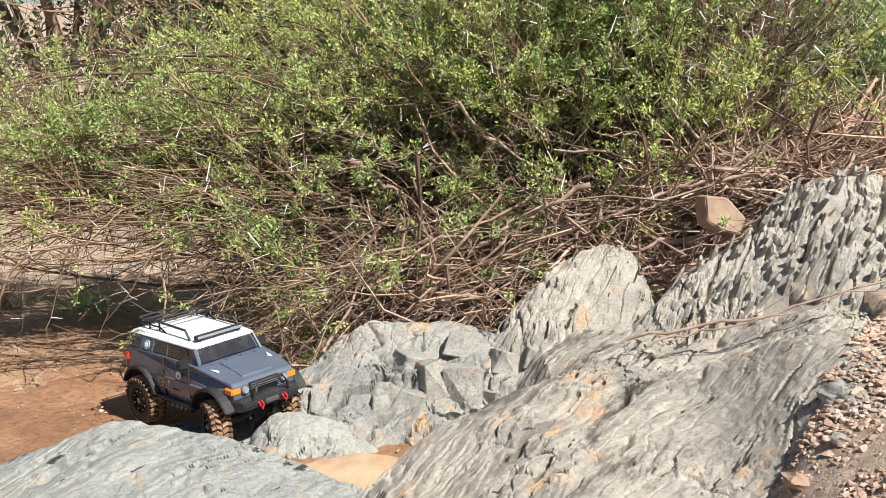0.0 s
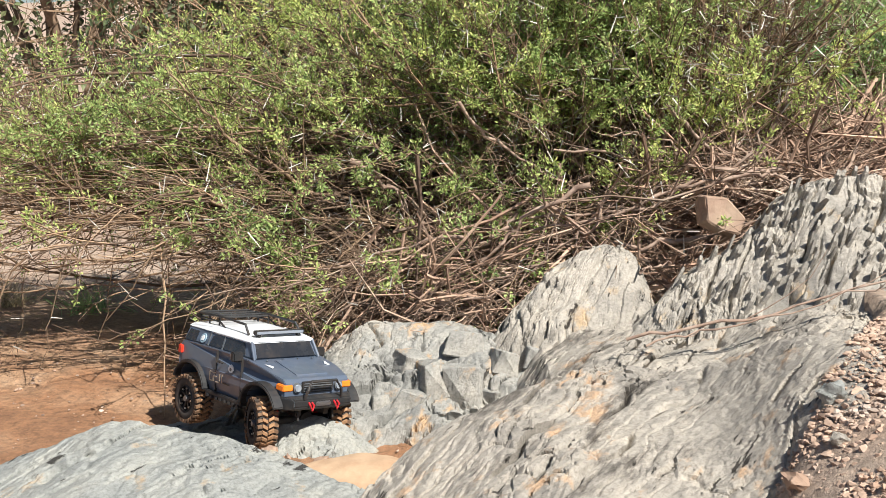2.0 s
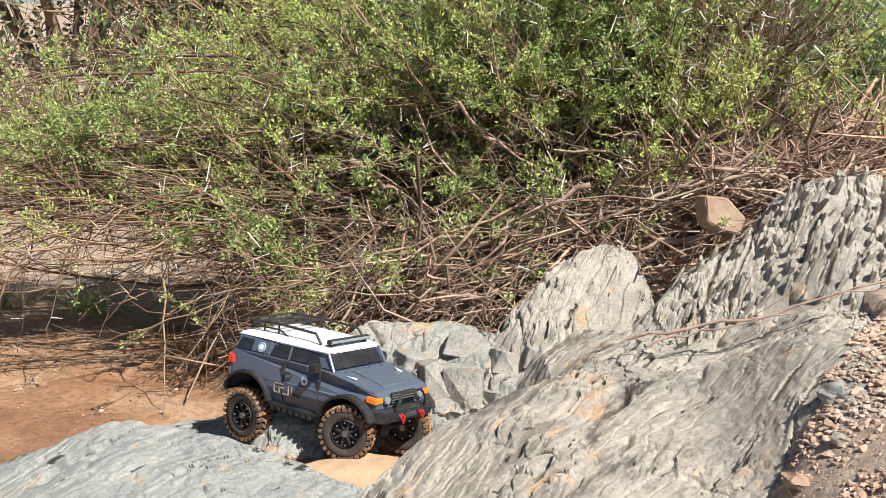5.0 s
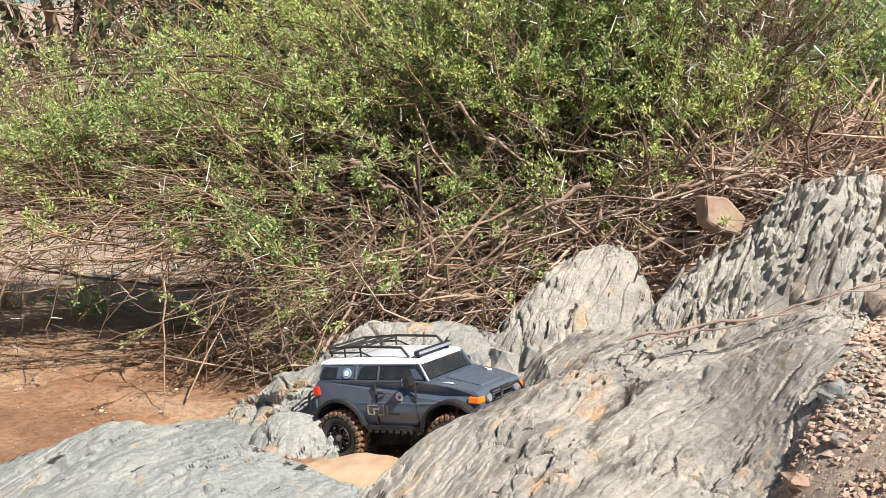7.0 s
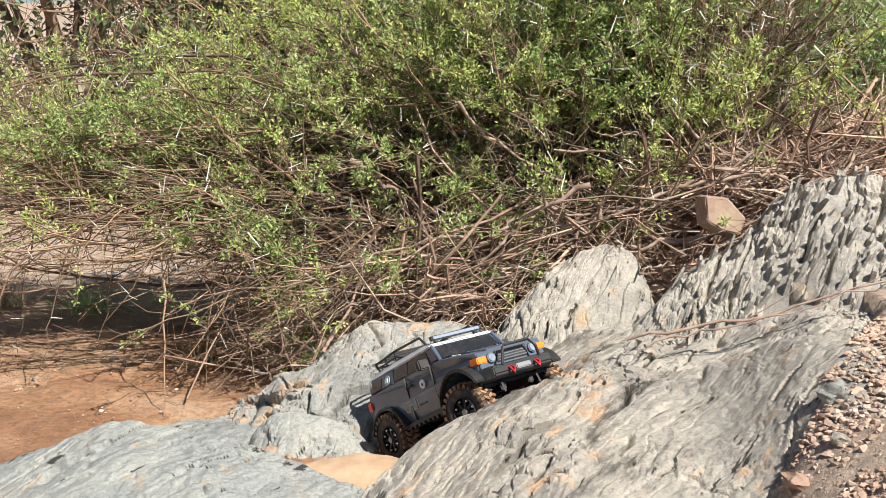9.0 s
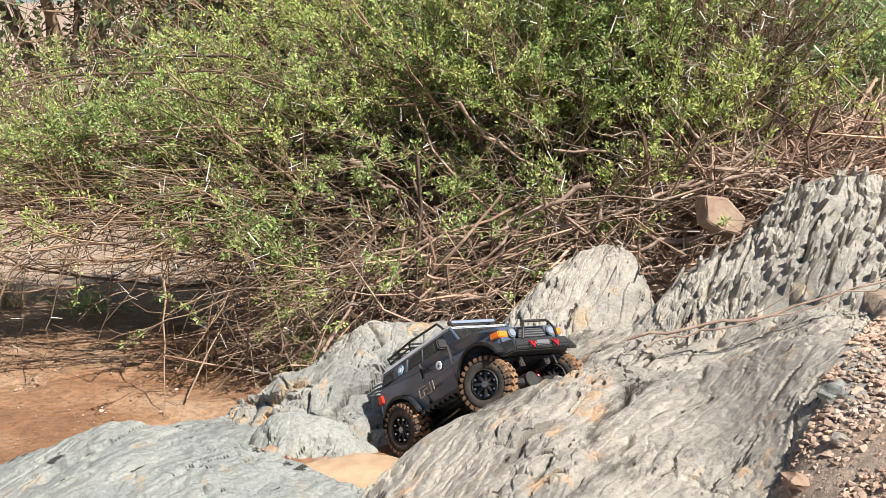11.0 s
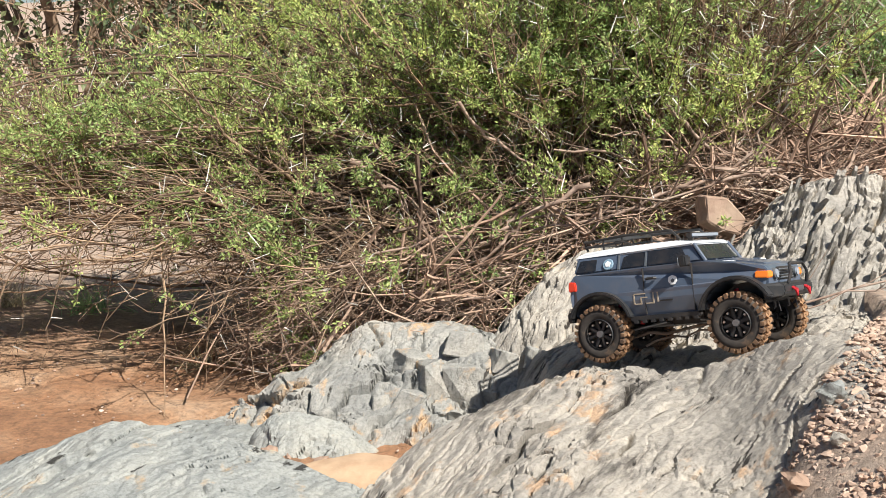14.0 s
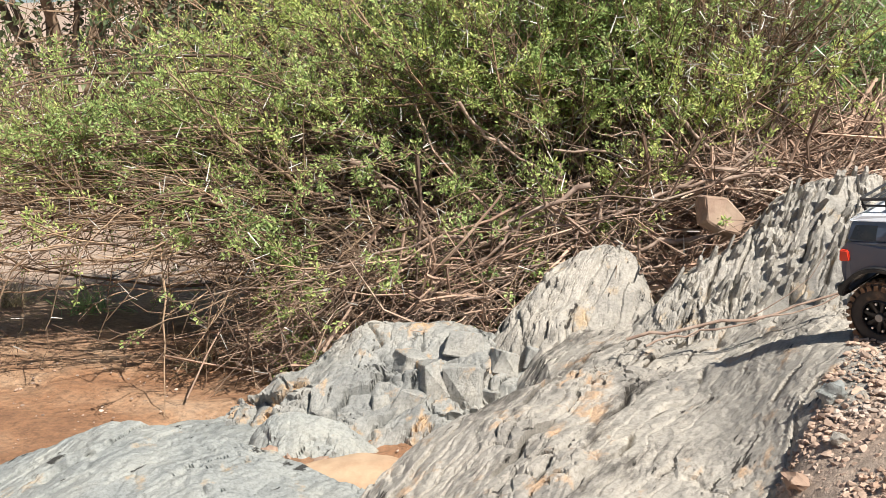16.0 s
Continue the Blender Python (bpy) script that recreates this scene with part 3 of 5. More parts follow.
def joined(name, pieces, mat, parent=None, label="", kind="", smooth_shade=False):
    verts, faces, base = [], [], 0
    for v, f in pieces:
        verts.append(v)
        faces.append(f + base)
        base += len(v)
    ob = new(name, from_arrays(name, np.concatenate(verts), np.concatenate(faces), mat, smooth_shade))
    ob.parent = parent
    return tagged(ob, label, kind=kind)


def spread(n, rng, volume):
    """n places for twigs inside a volume: a function that says how likely a place is (0 to 1), in a box."""
    lo, hi, chance = volume
    found = []
    while sum(len(f) for f in found) < n:
        p = lo + (hi - lo) * rng.rand(n, 3)
        found.append(p[rng.rand(n) < chance(p)])
    return np.concatenate(found)[:n]


def leafy(name, label, category, root, limbs, volume, twigs, per_twig, leaf, leaf_mat, seed, limb_r=0.0075, sway=0.5, twig_len=(0.07, 0.17)):
    """A tree: limbs from the root, branches into the volume, twigs with small leaves."""
    rng = np.random.RandomState(seed)
    thing = new(name)
    thing.location = root
    tagged(thing, label, category)
    centres = spread(twigs, rng, volume)
    # limbs reach for places in the volume
    goals = centres[rng.choice(len(centres), limbs, False)]
    k = 14
    s = np.linspace(0, 1, k)[None, :, None]
    start = np.array(root) + rng.normal(0, 0.10, (limbs, 3)) * np.array([1, 1, 0.2])
    line = start[:, None] * (1 - s) + goals[:, None] * s
    line[..., 2] += (0.18 * np.sin(np.pi * s) * np.linalg.norm(goals - start, axis=1)[:, None, None])[..., 0]
    line[:, 1:] += np.cumsum(rng.normal(0, 0.014, (limbs, k - 1, 3)), axis=1)
    rad = limb_r * (0.6 + 0.8 * rng.rand(limbs, 1)) * (1 - 0.82 * np.linspace(0, 1, k))[None]
    local = -np.array(root)
    pts = line.reshape(-1, 3)
    # each twig's centre hangs on the nearest limb by a thin branch
    near = np.empty(len(centres), int)
    for a in range(0, len(centres), 60):
        some = rng.choice(len(pts), len(pts) // 4, False)
        near[a:a + 60] = some[((centres[a:a + 60, None] - pts[None, some]) ** 2).sum(-1).argmin(1)]
    mother = pts[near]
    gap = np.linalg.norm(centres - mother, axis=1)
    branch = curved(mother, centres - mother + rng.normal(0, 0.12, centres.shape), gap, 5, 0.28, rng=rng)
    pull = (centres - branch[:, -1])[:, None] * np.linspace(0, 1, 5)[None, :, None]
    branch = branch + pull
    b_rad = np.linspace(0.0030, 0.0012, 5)[None] * (0.6 + 0.8 * rng.rand(len(centres), 1)) * (limb_r / 0.0075) ** 0.5
    away = unit(centres - np.array(root)) * sway + rng.normal(0, 0.5, centres.shape) + np.array([0, 0, 0.25])
    length = twig_len[0] + (twig_len[1] - twig_len[0]) * rng.rand(len(centres))
    twig = curved(centres, away, length, 5, 0.22, rng=rng)
    t_rad = np.linspace(0.0016, 0.0006, 5)[None].repeat(len(centres), 0) * (limb_r / 0.0075) ** 0.5
    lv, lf = tubes(line, rad, 6)
    joined("limb_mass", [(lv + local, lf)], M_BARK, thing, "dark brown bark", "stuff", True)
    bv, bf = tubes(branch, b_rad, 3)
    tv, tf = tubes(twig, t_rad, 3)
    joined("twig_mass", [(bv + local, bf), (tv + local, tf)], M_BARK if seed % 2 else M_STEM, thing, kind="stuff")
    at, d = on_lines(twig, twigs * per_twig, rng, 0.0)
    n = len(at)
    out = unit(rng.normal(0, 1, (n, 3)) + np.array([0, 0, 0.3]))
    at = at + out * rng.rand(n, 1) * leaf[0] * 1.6
    v, f = blades(at, out + 0.6 * d, leaf[0] * (0.6 + 0.8 * rng.rand(n)), leaf[1] * (0.7 + 0.6 * rng.rand(n)), rng)
    joined("foliage", [(v + local, f)], leaf_mat, thing, "small feathery green leaves", "stuff")
    return thing


def grow(name, label, root, goals, arch, counts, leaf, leaf_mat, leaf_chance, seed, thorns=0, limb_r=0.008, lean=0.30):
    """A thorn bush that branches: arched limbs to the goals, long shoots off them, short twigs off those, small leaves in tufts on the twigs."""
    rng = np.random.RandomState(seed)
    thing = new(name)
    thing.location = root
    tagged(thing, label, "bush")
    shoots, twigs, leaves = counts
    n, k = len(goals), 22
    s = np.linspace(0, 1, k)[None, :, None]
    start = np.array(root) + rng.normal(0, 0.12, (n, 3)) * np.array([1, 1, 0.15])
    reach = np.linalg.norm(goals - start, axis=1)[:, None]
    bend = (start + goals) / 2 + np.array([0, 0, 1.0]) * reach * arch + rng.normal(0, 0.10, (n, 3)) * reach
    line = start[:, None] * (1 - s) ** 2 + 2 * bend[:, None] * s * (1 - s) + goals[:, None] * s ** 2
    line[:, 1:] += np.cumsum(rng.normal(0, 0.009, (n, k - 1, 3)), axis=1)
    rad = limb_r * (0.5 + 0.9 * rng.rand(n, 1)) * np.linspace(1, 0.2, k)[None]
    at, d = on_lines(line, shoots, rng, 0.18)
    ln = rng.uniform(0.18, 0.50, shoots)
    shoot = curved(at, d + rng.normal(0, 0.55, (shoots, 3)) + np.array([0, -0.10, lean]), ln, 8, 0.13, rng=rng)
    s_rad = rng.uniform(0.0014, 0.0032, (shoots, 1)) * np.linspace(1, 0.35, 8)[None]
    at, d = on_lines(shoot, twigs, rng, 0.1)
    twig = curved(at, d + rng.normal(0, 0.7, (twigs, 3)) + np.array([0, 0, 0.2]), rng.uniform(0.04, 0.13, twigs), 3, 0.25, rng=rng)
    t_rad = np.linspace(0.0014, 0.0006, 3)[None].repeat(twigs, 0)
    local = -np.array(root)
    v, f = tubes(line, rad, 6)
    joined("limb_mass", [(v + local, f)], M_BARK, thing, "brown bark", "stuff", True)
    v, f = tubes(shoot, s_rad, 4)
    joined("shoot_mass", [(v + local, f)], M_STEM, thing, "orange-brown young shoots", "stuff")
    v, f = tubes(twig, t_rad, 3)
    joined("twig_mass", [(v + local, f)], M_BARK, thing, kind="stuff")
    tips = twig[:, -2]
    green = twig[rng.rand(twigs) < leaf_chance(tips)]
    m = len(green) * leaves
    at, d = on_lines(green, m, rng, 0.1)
    out = unit(rng.normal(0, 1, (m, 3)) + np.array([0, 0, 0.35]))
    at = at + out * rng.rand(m, 1) * leaf[0] * 0.9
    v, f = blades(at, out + 0.7 * d, leaf[0] * (0.6 + 0.8 * rng.rand(m)), leaf[1] * (0.7 + 0.6 * rng.rand(m)), rng)
    joined("foliage", [(v + local, f)], leaf_mat, thing, "small feathery green leaves", "stuff")
    if thorns:
        at, d = on_lines(shoot, thorns, rng)
        out = unit(np.cross(d, rng.normal(0, 1, (thorns, 3))))
        line = np.stack([at, at + out * (0.025 + 0.035 * rng.rand(thorns, 1))], 1)
        v, f = tubes(line, np.array([[0.0019, 0.0007]]).repeat(thorns, 0), 3)
        joined("thorn_mass", [(v + local, f)], M_THORN, thing, "long straight white thorns", "stuff")
    return thing


def leaf_floor(x):
    """How low the leaves hang."""
    return np.interp(x, [-2.5, -1.3, -0.65, -0.3, 0.05, 0.4, 0.75, 1.1], [0.50, 0.44, 0.41, 0.41, 0.47, 0.59, 0.69, 0.68])


def plants():
    rng = np.random.RandomState(5)

    def front(p):
        x, y, z = p.T
        tuft = smooth(0.80 + 1.1 * fbm(x, y, z, 0.24, 41, 2))
        skirt = (x > -0.75) * (x < -0.12) * (y < 3.75) * (z > 0.14) * 0.45
        sprig = 0.14
        crown = np.interp(x, [-1.6, -1.15, -0.8, -0.6], [0.60, 0.72, 1.05, 2.0])
        return tuft * np.where(z < crown, 1.0, 0.4) * np.maximum(smooth((z - leaf_floor(x)) / 0.10), np.maximum(skirt, sprig))

    n = 190
    x = 1.15 - 3.5 * rng.rand(n) ** 0.9
    y = 3.35 + 1.45 * rng.rand(n)
    z = leaf_floor(x) + 0.02 + (1.45 - leaf_floor(x)) * rng.rand(n)
    dome = 0.70 + 0.55 * (y - 3.3)
    goals = np.stack([x, y, np.minimum(np.minimum(z, dome - 0.12 * rng.rand(n)), np.interp(x, [-2.3, -1.25, -0.85, -0.6], [0.48, 0.54, 0.78, 1.6]))], -1)
    grow("thorn_bush", "sprawling yellow-green thorn bush with white spines and dry lower branches", (0.80, 4.20, 0.42), goals, 0.07, (1800, 13500, 27), (0.0128, 0.0062), M_LEAF, front, 21, 3000, lean=0.45)

    # low skirt of drooping, mostly bare branches towards the open river bed
    n = 95
    x = -0.35 - 1.35 * rng.rand(n)
    bare = np.stack([x, 3.12 + 1.1 * rng.rand(n) + 0.3 * (x > -0.7), np.interp(x, [-1.7, -0.9, -0.35], [0.40, 0.32, 0.16]) + 0.16 * rng.rand(n)], -1)
    green = np.array([-0.70, 3.18, 0.14]) + np.array([0.60, 0.35, 0.26]) * rng.rand(40, 3)
    sprigs = np.array([0.10, 3.30, 0.42]) + np.array([0.55, 0.15, 0.12]) * rng.rand(22, 3)
    goals = np.concatenate([bare, green, sprigs])

    def low(p):
        x, y, z = p.T
        tuft = smooth(0.5 + 1.3 * fbm(x, y, z, 0.2, 49, 2))
        return np.where((x > -0.8) & (x < -0.1) & (y < 3.7), 0.62 * tuft, np.where(x > 0, 0.75, 0.20) * tuft)
    grow("thorn_bush", "low skirt of half-bare drooping thorn branches", (0.30, 3.95, 0.30), goals, 0.14, (900, 5600, 27), (0.0128, 0.0062), M_LEAF, low, 23, 900, 0.0060, 0.05)

    def side(p):
        x, y, z = p.T
        return smooth(0.85 + 1.1 * fbm(x, y, z, 0.25, 43, 2)) * (z > 0.66 + 0.12 * (x < 0.6))
    n = 130
    goals = np.array([-0.25, 3.70, 0.80]) + np.array([2.5, 1.5, 0.95]) * rng.rand(n, 3)
    goals[:, 2] = np.minimum(goals[:, 2], 0.84 + 0.6 * (goals[:, 1] - 3.5))
    grow("thorn_bush", "deep green upright thorn bush behind the brush pile", (1.20, 4.45, 0.55), goals, 0.04, (1000, 7500, 25), (0.0128, 0.0062), M_LEAF_DEEP, side, 31, 2600, 0.008, 0.4)

    def young(p):
        x, y, z = p.T
        return smooth(0.5 + 1.2 * fbm(x, y, z, 0.2, 47, 2)) * smooth((z - 0.66) / 0.12)
    n = 105
    goals = np.array([-0.05, 3.40, 0.78]) + np.array([1.25, 0.45, 0.55]) * rng.rand(n, 3)
    grow("thorn_bush", "young green thorn shoots with white spines above dead sticks", (0.60, 3.80, 0.50), goals, 0.08, (850, 6200, 28), (0.0128, 0.0062), M_LEAF, young, 33, 2200, 0.006, 0.5)

    def far(p):
        x, y, z = p.T
        return smooth(0.6 + 1.0 * fbm(x, y, z, 0.9, 45, 2)) * (z > 0.5)
    for at, size, seed, mat in (((-3.2, 10.5, 0.2), 2.6, 52, M_LEAF_FAR), ((-0.6, 12.0, 0.3), 2.6, 54, M_LEAF_FAR), ((2.6, 9.0, 0.6), 2.4, 56, M_LEAF_DEEP), ((4.4, 8.0, 0.6), 2.4, 58, M_LEAF_DEEP)):
        a = np.array(at)
        leafy("acacia_tree", "grey-green acacia tree on the far bank", "tree", at, 14, (a + [-size, -size * 0.7, 0.3], a + [size, size * 0.7, 3.4], far), 1500, 18, (0.065, 0.034), mat, seed,
              limb_r=0.05, twig_len=(0.25, 0.5))


plants()


# ---- brush pile: flood-borne dead sticks ----
def brush():
    rng = np.random.RandomState(77)
    n = 6000
    x = -0.60 + 1.98 * rng.rand(n) ** 0.80
    y = 3.20 + 0.75 * rng.rand(n) + 0.12 * np.abs(x)
    top = np.interp(x, [-0.8, -0.5, -0.14, 0.4, 0.83, 1.2, 1.5], [0.12, 0.22, 0.36, 0.50, 0.63, 0.60, 0.56])
    base = land_height(x, y)
    z = base + (top - base).clip(0.05) * rng.rand(n) ** 0.8
    # most sticks point down the slope, away from the bush's foot
    main = np.stack([np.full(n, -1.0), np.full(n, -0.25), np.full(n, -0.30)], -1) * np.sign(rng.rand(n, 1) - 0.3)
    d = main * rng.uniform(0.2, 1.2, (n, 1)) + rng.normal(0, 0.55, (n, 3)) * np.array([1, 0.8, 0.9])
    ln = 0.10 + 0.55 * rng.rand(n) ** 2.2
    at = np.stack([x, y, z], -1) - unit(d) * ln[:, None] / 2
    line = curved(at, d, ln, 5, 0.19, rng=rng)
    r0 = (0.0013 + 0.0060 * rng.rand(n) ** 3.5) * np.interp(x, [-0.6, 0.1], [0.65, 1.0])
    v, f = tubes(line, r0[:, None] * np.linspace(1, 0.4, 5)[None], 4)
    joined("brush_pile", [(v, f)], M_TWIG, None, "tangled pile of dry brown sticks and twigs", "stuff")
    bpy.data.objects["brush_pile"]["category"] = "sticks"


brush()


def dead_branch(label, points, r, seed, forks=3):
    """A dead limb with side twigs, tapering along its points."""
    rng = np.random.RandomState(seed)
    p = np.array(points, float)
    r = r * 0.7
    k = 14
    s = np.linspace(0, len(p) - 1, k)
    line = np.stack([np.interp(s, np.arange(len(p)), p[:, i]) for i in range(3)], -1)
    line[1:-1] += rng.normal(0, 0.006, (k - 2, 3))
    pieces = [tubes(line[None], (r * np.linspace(1, 0.45, k) * rng.uniform(0.85, 1.15, k))[None], 7)]
    at = line[rng.randint(2, k - 1, forks)]
    d = unit(line[-1] - line[0])[None] + rng.normal(0, 0.6, (forks, 3))
    side = curved(at, d, rng.uniform(0.08, 0.3, forks), 6, 0.18, rng=rng)
    pieces.append(tubes(side, r * 0.4 * np.linspace(1, 0.3, 6)[None].repeat(forks, 0), 5))
    ob = joined("stem" if "living" in label else "dead_branch", pieces, M_STEM if "living" in label else M_BRANCH, None, label, smooth_shade=True)
    if "living" in label:
        bush = bpy.data.objects["thorn_bush"]
        ob.parent, ob.matrix_parent_inverse = bush, Matrix.Translation(bush.location).inverted()
    else:
        ob["category"] = "branch"


for n, (pts, r, forks) in enumerate((
        ([(0.391, 3.22, 0.568), (0.221, 3.24, 0.48), (0.101, 3.26, 0.355)], 0.011, 4),
        ([(0.845, 3.24, 0.597), (0.691, 3.26, 0.58), (0.53, 3.28, 0.496), (0.24, 3.3, 0.472)], 0.01, 4),
        ([(0.706, 3.2, 0.426), (0.597, 3.22, 0.417), (0.419, 3.24, 0.393)], 0.012, 4),
        ([(0.009, 3.4, 0.809), (0.136, 3.42, 0.675), (0.346, 3.44, 0.559)], 0.009, 4),
        ([(0.94, 3.34, 0.602), (0.727, 3.36, 0.6), (0.527, 3.38, 0.63), (0.309, 3.4, 0.652)], 0.01, 4),
        ([(0.454, 3.24, 0.564), (0.405, 3.26, 0.455), (0.309, 3.28, 0.391)], 0.008, 4),
        ([(-0.263, 3.45, 0.617), (-0.168, 3.47, 0.556), (-0.101, 3.49, 0.512)], 0.013, 4),
        ([(0.614, 3.36, 0.778), (0.738, 3.38, 0.658), (0.871, 3.4, 0.589)], 0.01, 4),
        ([(0.266, 3.22, 0.353), (0.116, 3.24, 0.304), (-0.037, 3.26, 0.23), (-0.224, 3.28, 0.155)], 0.006, 4),
        ([(0.676, 3.26, 0.577), (0.454, 3.28, 0.476), (0.179, 3.3, 0.419), (-0.1, 3.32, 0.338)], 0.007, 4),
        ([(0.055, 3.24, 0.427), (-0.144, 3.26, 0.393), (-0.345, 3.28, 0.328), (-0.52, 3.3, 0.223)], 0.006, 4),
        ([(0.175, 3.2, 0.28), (0.024, 3.22, 0.261), (-0.144, 3.24, 0.187)], 0.005, 4),
        ([(0.845, 3.4, 0.629), (0.801, 3.42, 0.691), (0.866, 3.44, 0.769)], 0.006, 4),
        ([(0.712, 3.36, 0.6), (0.62, 3.38, 0.677), (0.465, 3.4, 0.715)], 0.007, 4),
        ([(0.10, 3.28, 0.40), (0.16, 3.28, 0.44), (0.20, 3.28, 0.485)], 0.010, 1), ([(0.50, 3.05, 0.36), (0.58, 3.05, 0.385)], 0.007, 0), ([(0.72, 3.25, 0.61), (0.85, 3.25, 0.60), (0.92, 3.25, 0.585)], 0.012, 2),
        ([(0.88, 3.05, 0.50), (0.78, 3.02, 0.47), (0.735, 2.98, 0.455)], 0.006, 3), ([(0.90, 3.1, 0.56), (0.80, 3.03, 0.50), (0.74, 3.0, 0.46)], 0.005, 3))):
    dead_branch("dry grey-brown branch lying in the brush pile", pts, r, 100 + n, forks)
dead_branch("long pale dead root lying over the slate", [(0.40, 2.60, 0.285), (0.52, 2.58, 0.305), (0.66, 2.55, 0.345), (0.80, 2.55, 0.385), (0.97, 2.52, 0.435), (1.1, 2.5, 0.46)], 0.0055, 131, 3)
dead_branch("long pale dead root lying over the slate", [(0.44, 2.58, 0.275), (0.56, 2.56, 0.315), (0.72, 2.54, 0.355), (0.97, 2.53, 0.425)], 0.004, 132, 4)


def grass_tuft(at, n, h, seed, mat, label):
    rng = np.random.RandomState(seed)
    start = np.array(at) + rng.normal(0, 0.05, (n, 3)) * np.array([1, 0.6, 0])
    line = curved(start, rng.normal(0, 0.5, (n, 3)) + np.array([0, 0, 0.9]), rng.uniform(0.4, 1, n) * h, 5, 0.25, 0.12, rng)
    ob = joined("grass_tuft", [tubes(line, np.linspace(0.0016, 0.0004, 5)[None].repeat(n, 0), 3)], mat, None, label)
    ob["category"] = "grass"


for n, (pts, r) in enumerate((([(1.02, 3.75, 0.66), (1.06, 3.76, 0.80), (1.13, 3.78, 0.97)], 0.010), ([(0.38, 3.75, 0.62), (0.28, 3.72, 0.78), (0.17, 3.70, 1.00), (0.16, 3.70, 1.15)], 0.008), ([(0.55, 3.8, 0.66), (0.46, 3.8, 0.85), (0.42, 3.8, 1.10)], 0.007),
                              ([(0.15, 3.7, 0.62), (-0.02, 3.6, 0.76), (-0.16, 3.6, 0.94), (-0.30, 3.6, 1.12)], 0.008), ([(0.9, 3.7, 0.62), (0.75, 3.7, 0.85), (0.72, 3.7, 1.1)], 0.006),
        ([(-0.546, 3.5, 0.451), (-0.74, 3.5, 0.516), (-0.982, 3.5, 0.59)], 0.007),
        ([(-0.514, 3.5, 0.426), (-0.792, 3.5, 0.442), (-1.085, 3.5, 0.472), (-1.281, 3.5, 0.462)], 0.007),
        ([(-0.556, 3.45, 0.399), (-0.864, 3.45, 0.35), (-1.174, 3.45, 0.301)], 0.006),
        ([(-0.154, 3.5, 0.426), (-0.366, 3.5, 0.451), (-0.596, 3.5, 0.426), (-0.872, 3.5, 0.475)], 0.007),
        ([(-0.421, 3.4, 0.374), (-0.645, 3.4, 0.325), (-0.934, 3.4, 0.277)], 0.006),
        ([(-0.376, 3.6, 0.507), (-0.64, 3.6, 0.682), (-0.801, 3.6, 0.864)], 0.007),
        ([(-0.04, 3.65, 0.78), (-0.241, 3.65, 0.897), (-0.373, 3.65, 1.029)], 0.006))):
    dead_branch("orange-brown living stem of the thorn bush", pts, r * 1.2, 150 + n, 9)

grass_tuft((-1.62, 4.45, 0.0), 130, 0.22, 1, M_GRASS, "dry straw-coloured grass tuft on the river bed")
grass_tuft((-1.28, 4.35, 0.0), 120, 0.18, 2, M_LEAF_DEEP, "small green weed tuft on the river bed")
grass_tuft((-0.70, 3.55, 0.0), 70, 0.14, 3, M_GRASS, "thin dry weed at the edge of the brush")
# ---- model car: x forward, y to its left, z up from the ground ----
def paint(name, base, rough=0.28, coat=0.5):
    m, n, l, b = material(name, base, rough)
    dust = ramp(n, l, noise_node(n, l, 22, 8, 0.7), [(0.45, (0, 0, 0)), (0.8, (0.16, 0.16, 0.16))])
    l.new(mix(n, l, dust, base, (0.30, 0.22, 0.15)), b.inputs["Base Color"])
    l.new(ramp(n, l, noise_node(n, l, 30, 6), [(0.3, (rough, rough, rough)), (0.8, (rough + 0.3,) * 3)]), b.inputs["Roughness"])
    b.inputs["Coat Weight"].default_value = coat
    b.inputs["Coat Roughness"].default_value = 0.12
    return m


M_BODY = paint("blue_grey_paint", (0.078, 0.104, 0.150))
M_ROOF = paint("white_roof_paint", (0.72, 0.75, 0.78), 0.3)
M_BLACK = paint("black_plastic", (0.016, 0.017, 0.019), 0.45, 0.1)
M_TRIM = paint("grey_trim", (0.10, 0.115, 0.13), 0.4, 0.1)
M_GLASS = paint("dark_window_film", (0.018, 0.020, 0.024), 0.10, 0.15)
M_TYRE = varied("tyre_rubber", [(0.3, (0.032, 0.028, 0.026)), (0.55, (0.06, 0.05, 0.042)), (0.72, (0.17, 0.115, 0.075))], 30, rough=0.9, relief=0.001, grain=300)
M_TREAD = varied("muddy_tread", [(0.25, (0.12, 0.07, 0.038)), (0.42, (0.27, 0.15, 0.078)), (0.7, (0.40, 0.24, 0.13))], 34, rough=0.95, relief=0.001, grain=260)
M_SHOULDER = varied("muddy_rubber", [(0.35, (0.05, 0.038, 0.03)), (0.52, (0.16, 0.092, 0.052)), (0.70, (0.33, 0.20, 0.11))], 40, rough=0.92)
M_STEEL = material("bright_metal", (0.7, 0.7, 0.72), 0.3, 1.0)[0]
M_DULL = material("dull_metal", (0.30, 0.30, 0.31), 0.5, 1.0)[0]
M_ORANGE = material("orange_lens", (0.95, 0.24, 0.03), 0.25)[0]
M_REDLENS = material("red_lens", (0.75, 0.06, 0.03), 0.25)[0]
M_RED = material("red_anodised", (0.55, 0.03, 0.04), 0.35, 0.3)[0]
M_WHITE = material("white_decal", (0.75, 0.77, 0.78), 0.5)[0]
M_BADGE = material("blue_white_sticker", (0.22, 0.33, 0.42), 0.5)[0]
M_TAN = material("tan_decal", (0.36, 0.30, 0.23), 0.5)[0]
M_LAMP = material("clear_lens", (0.55, 0.62, 0.72), 0.08, 0.6)[0]


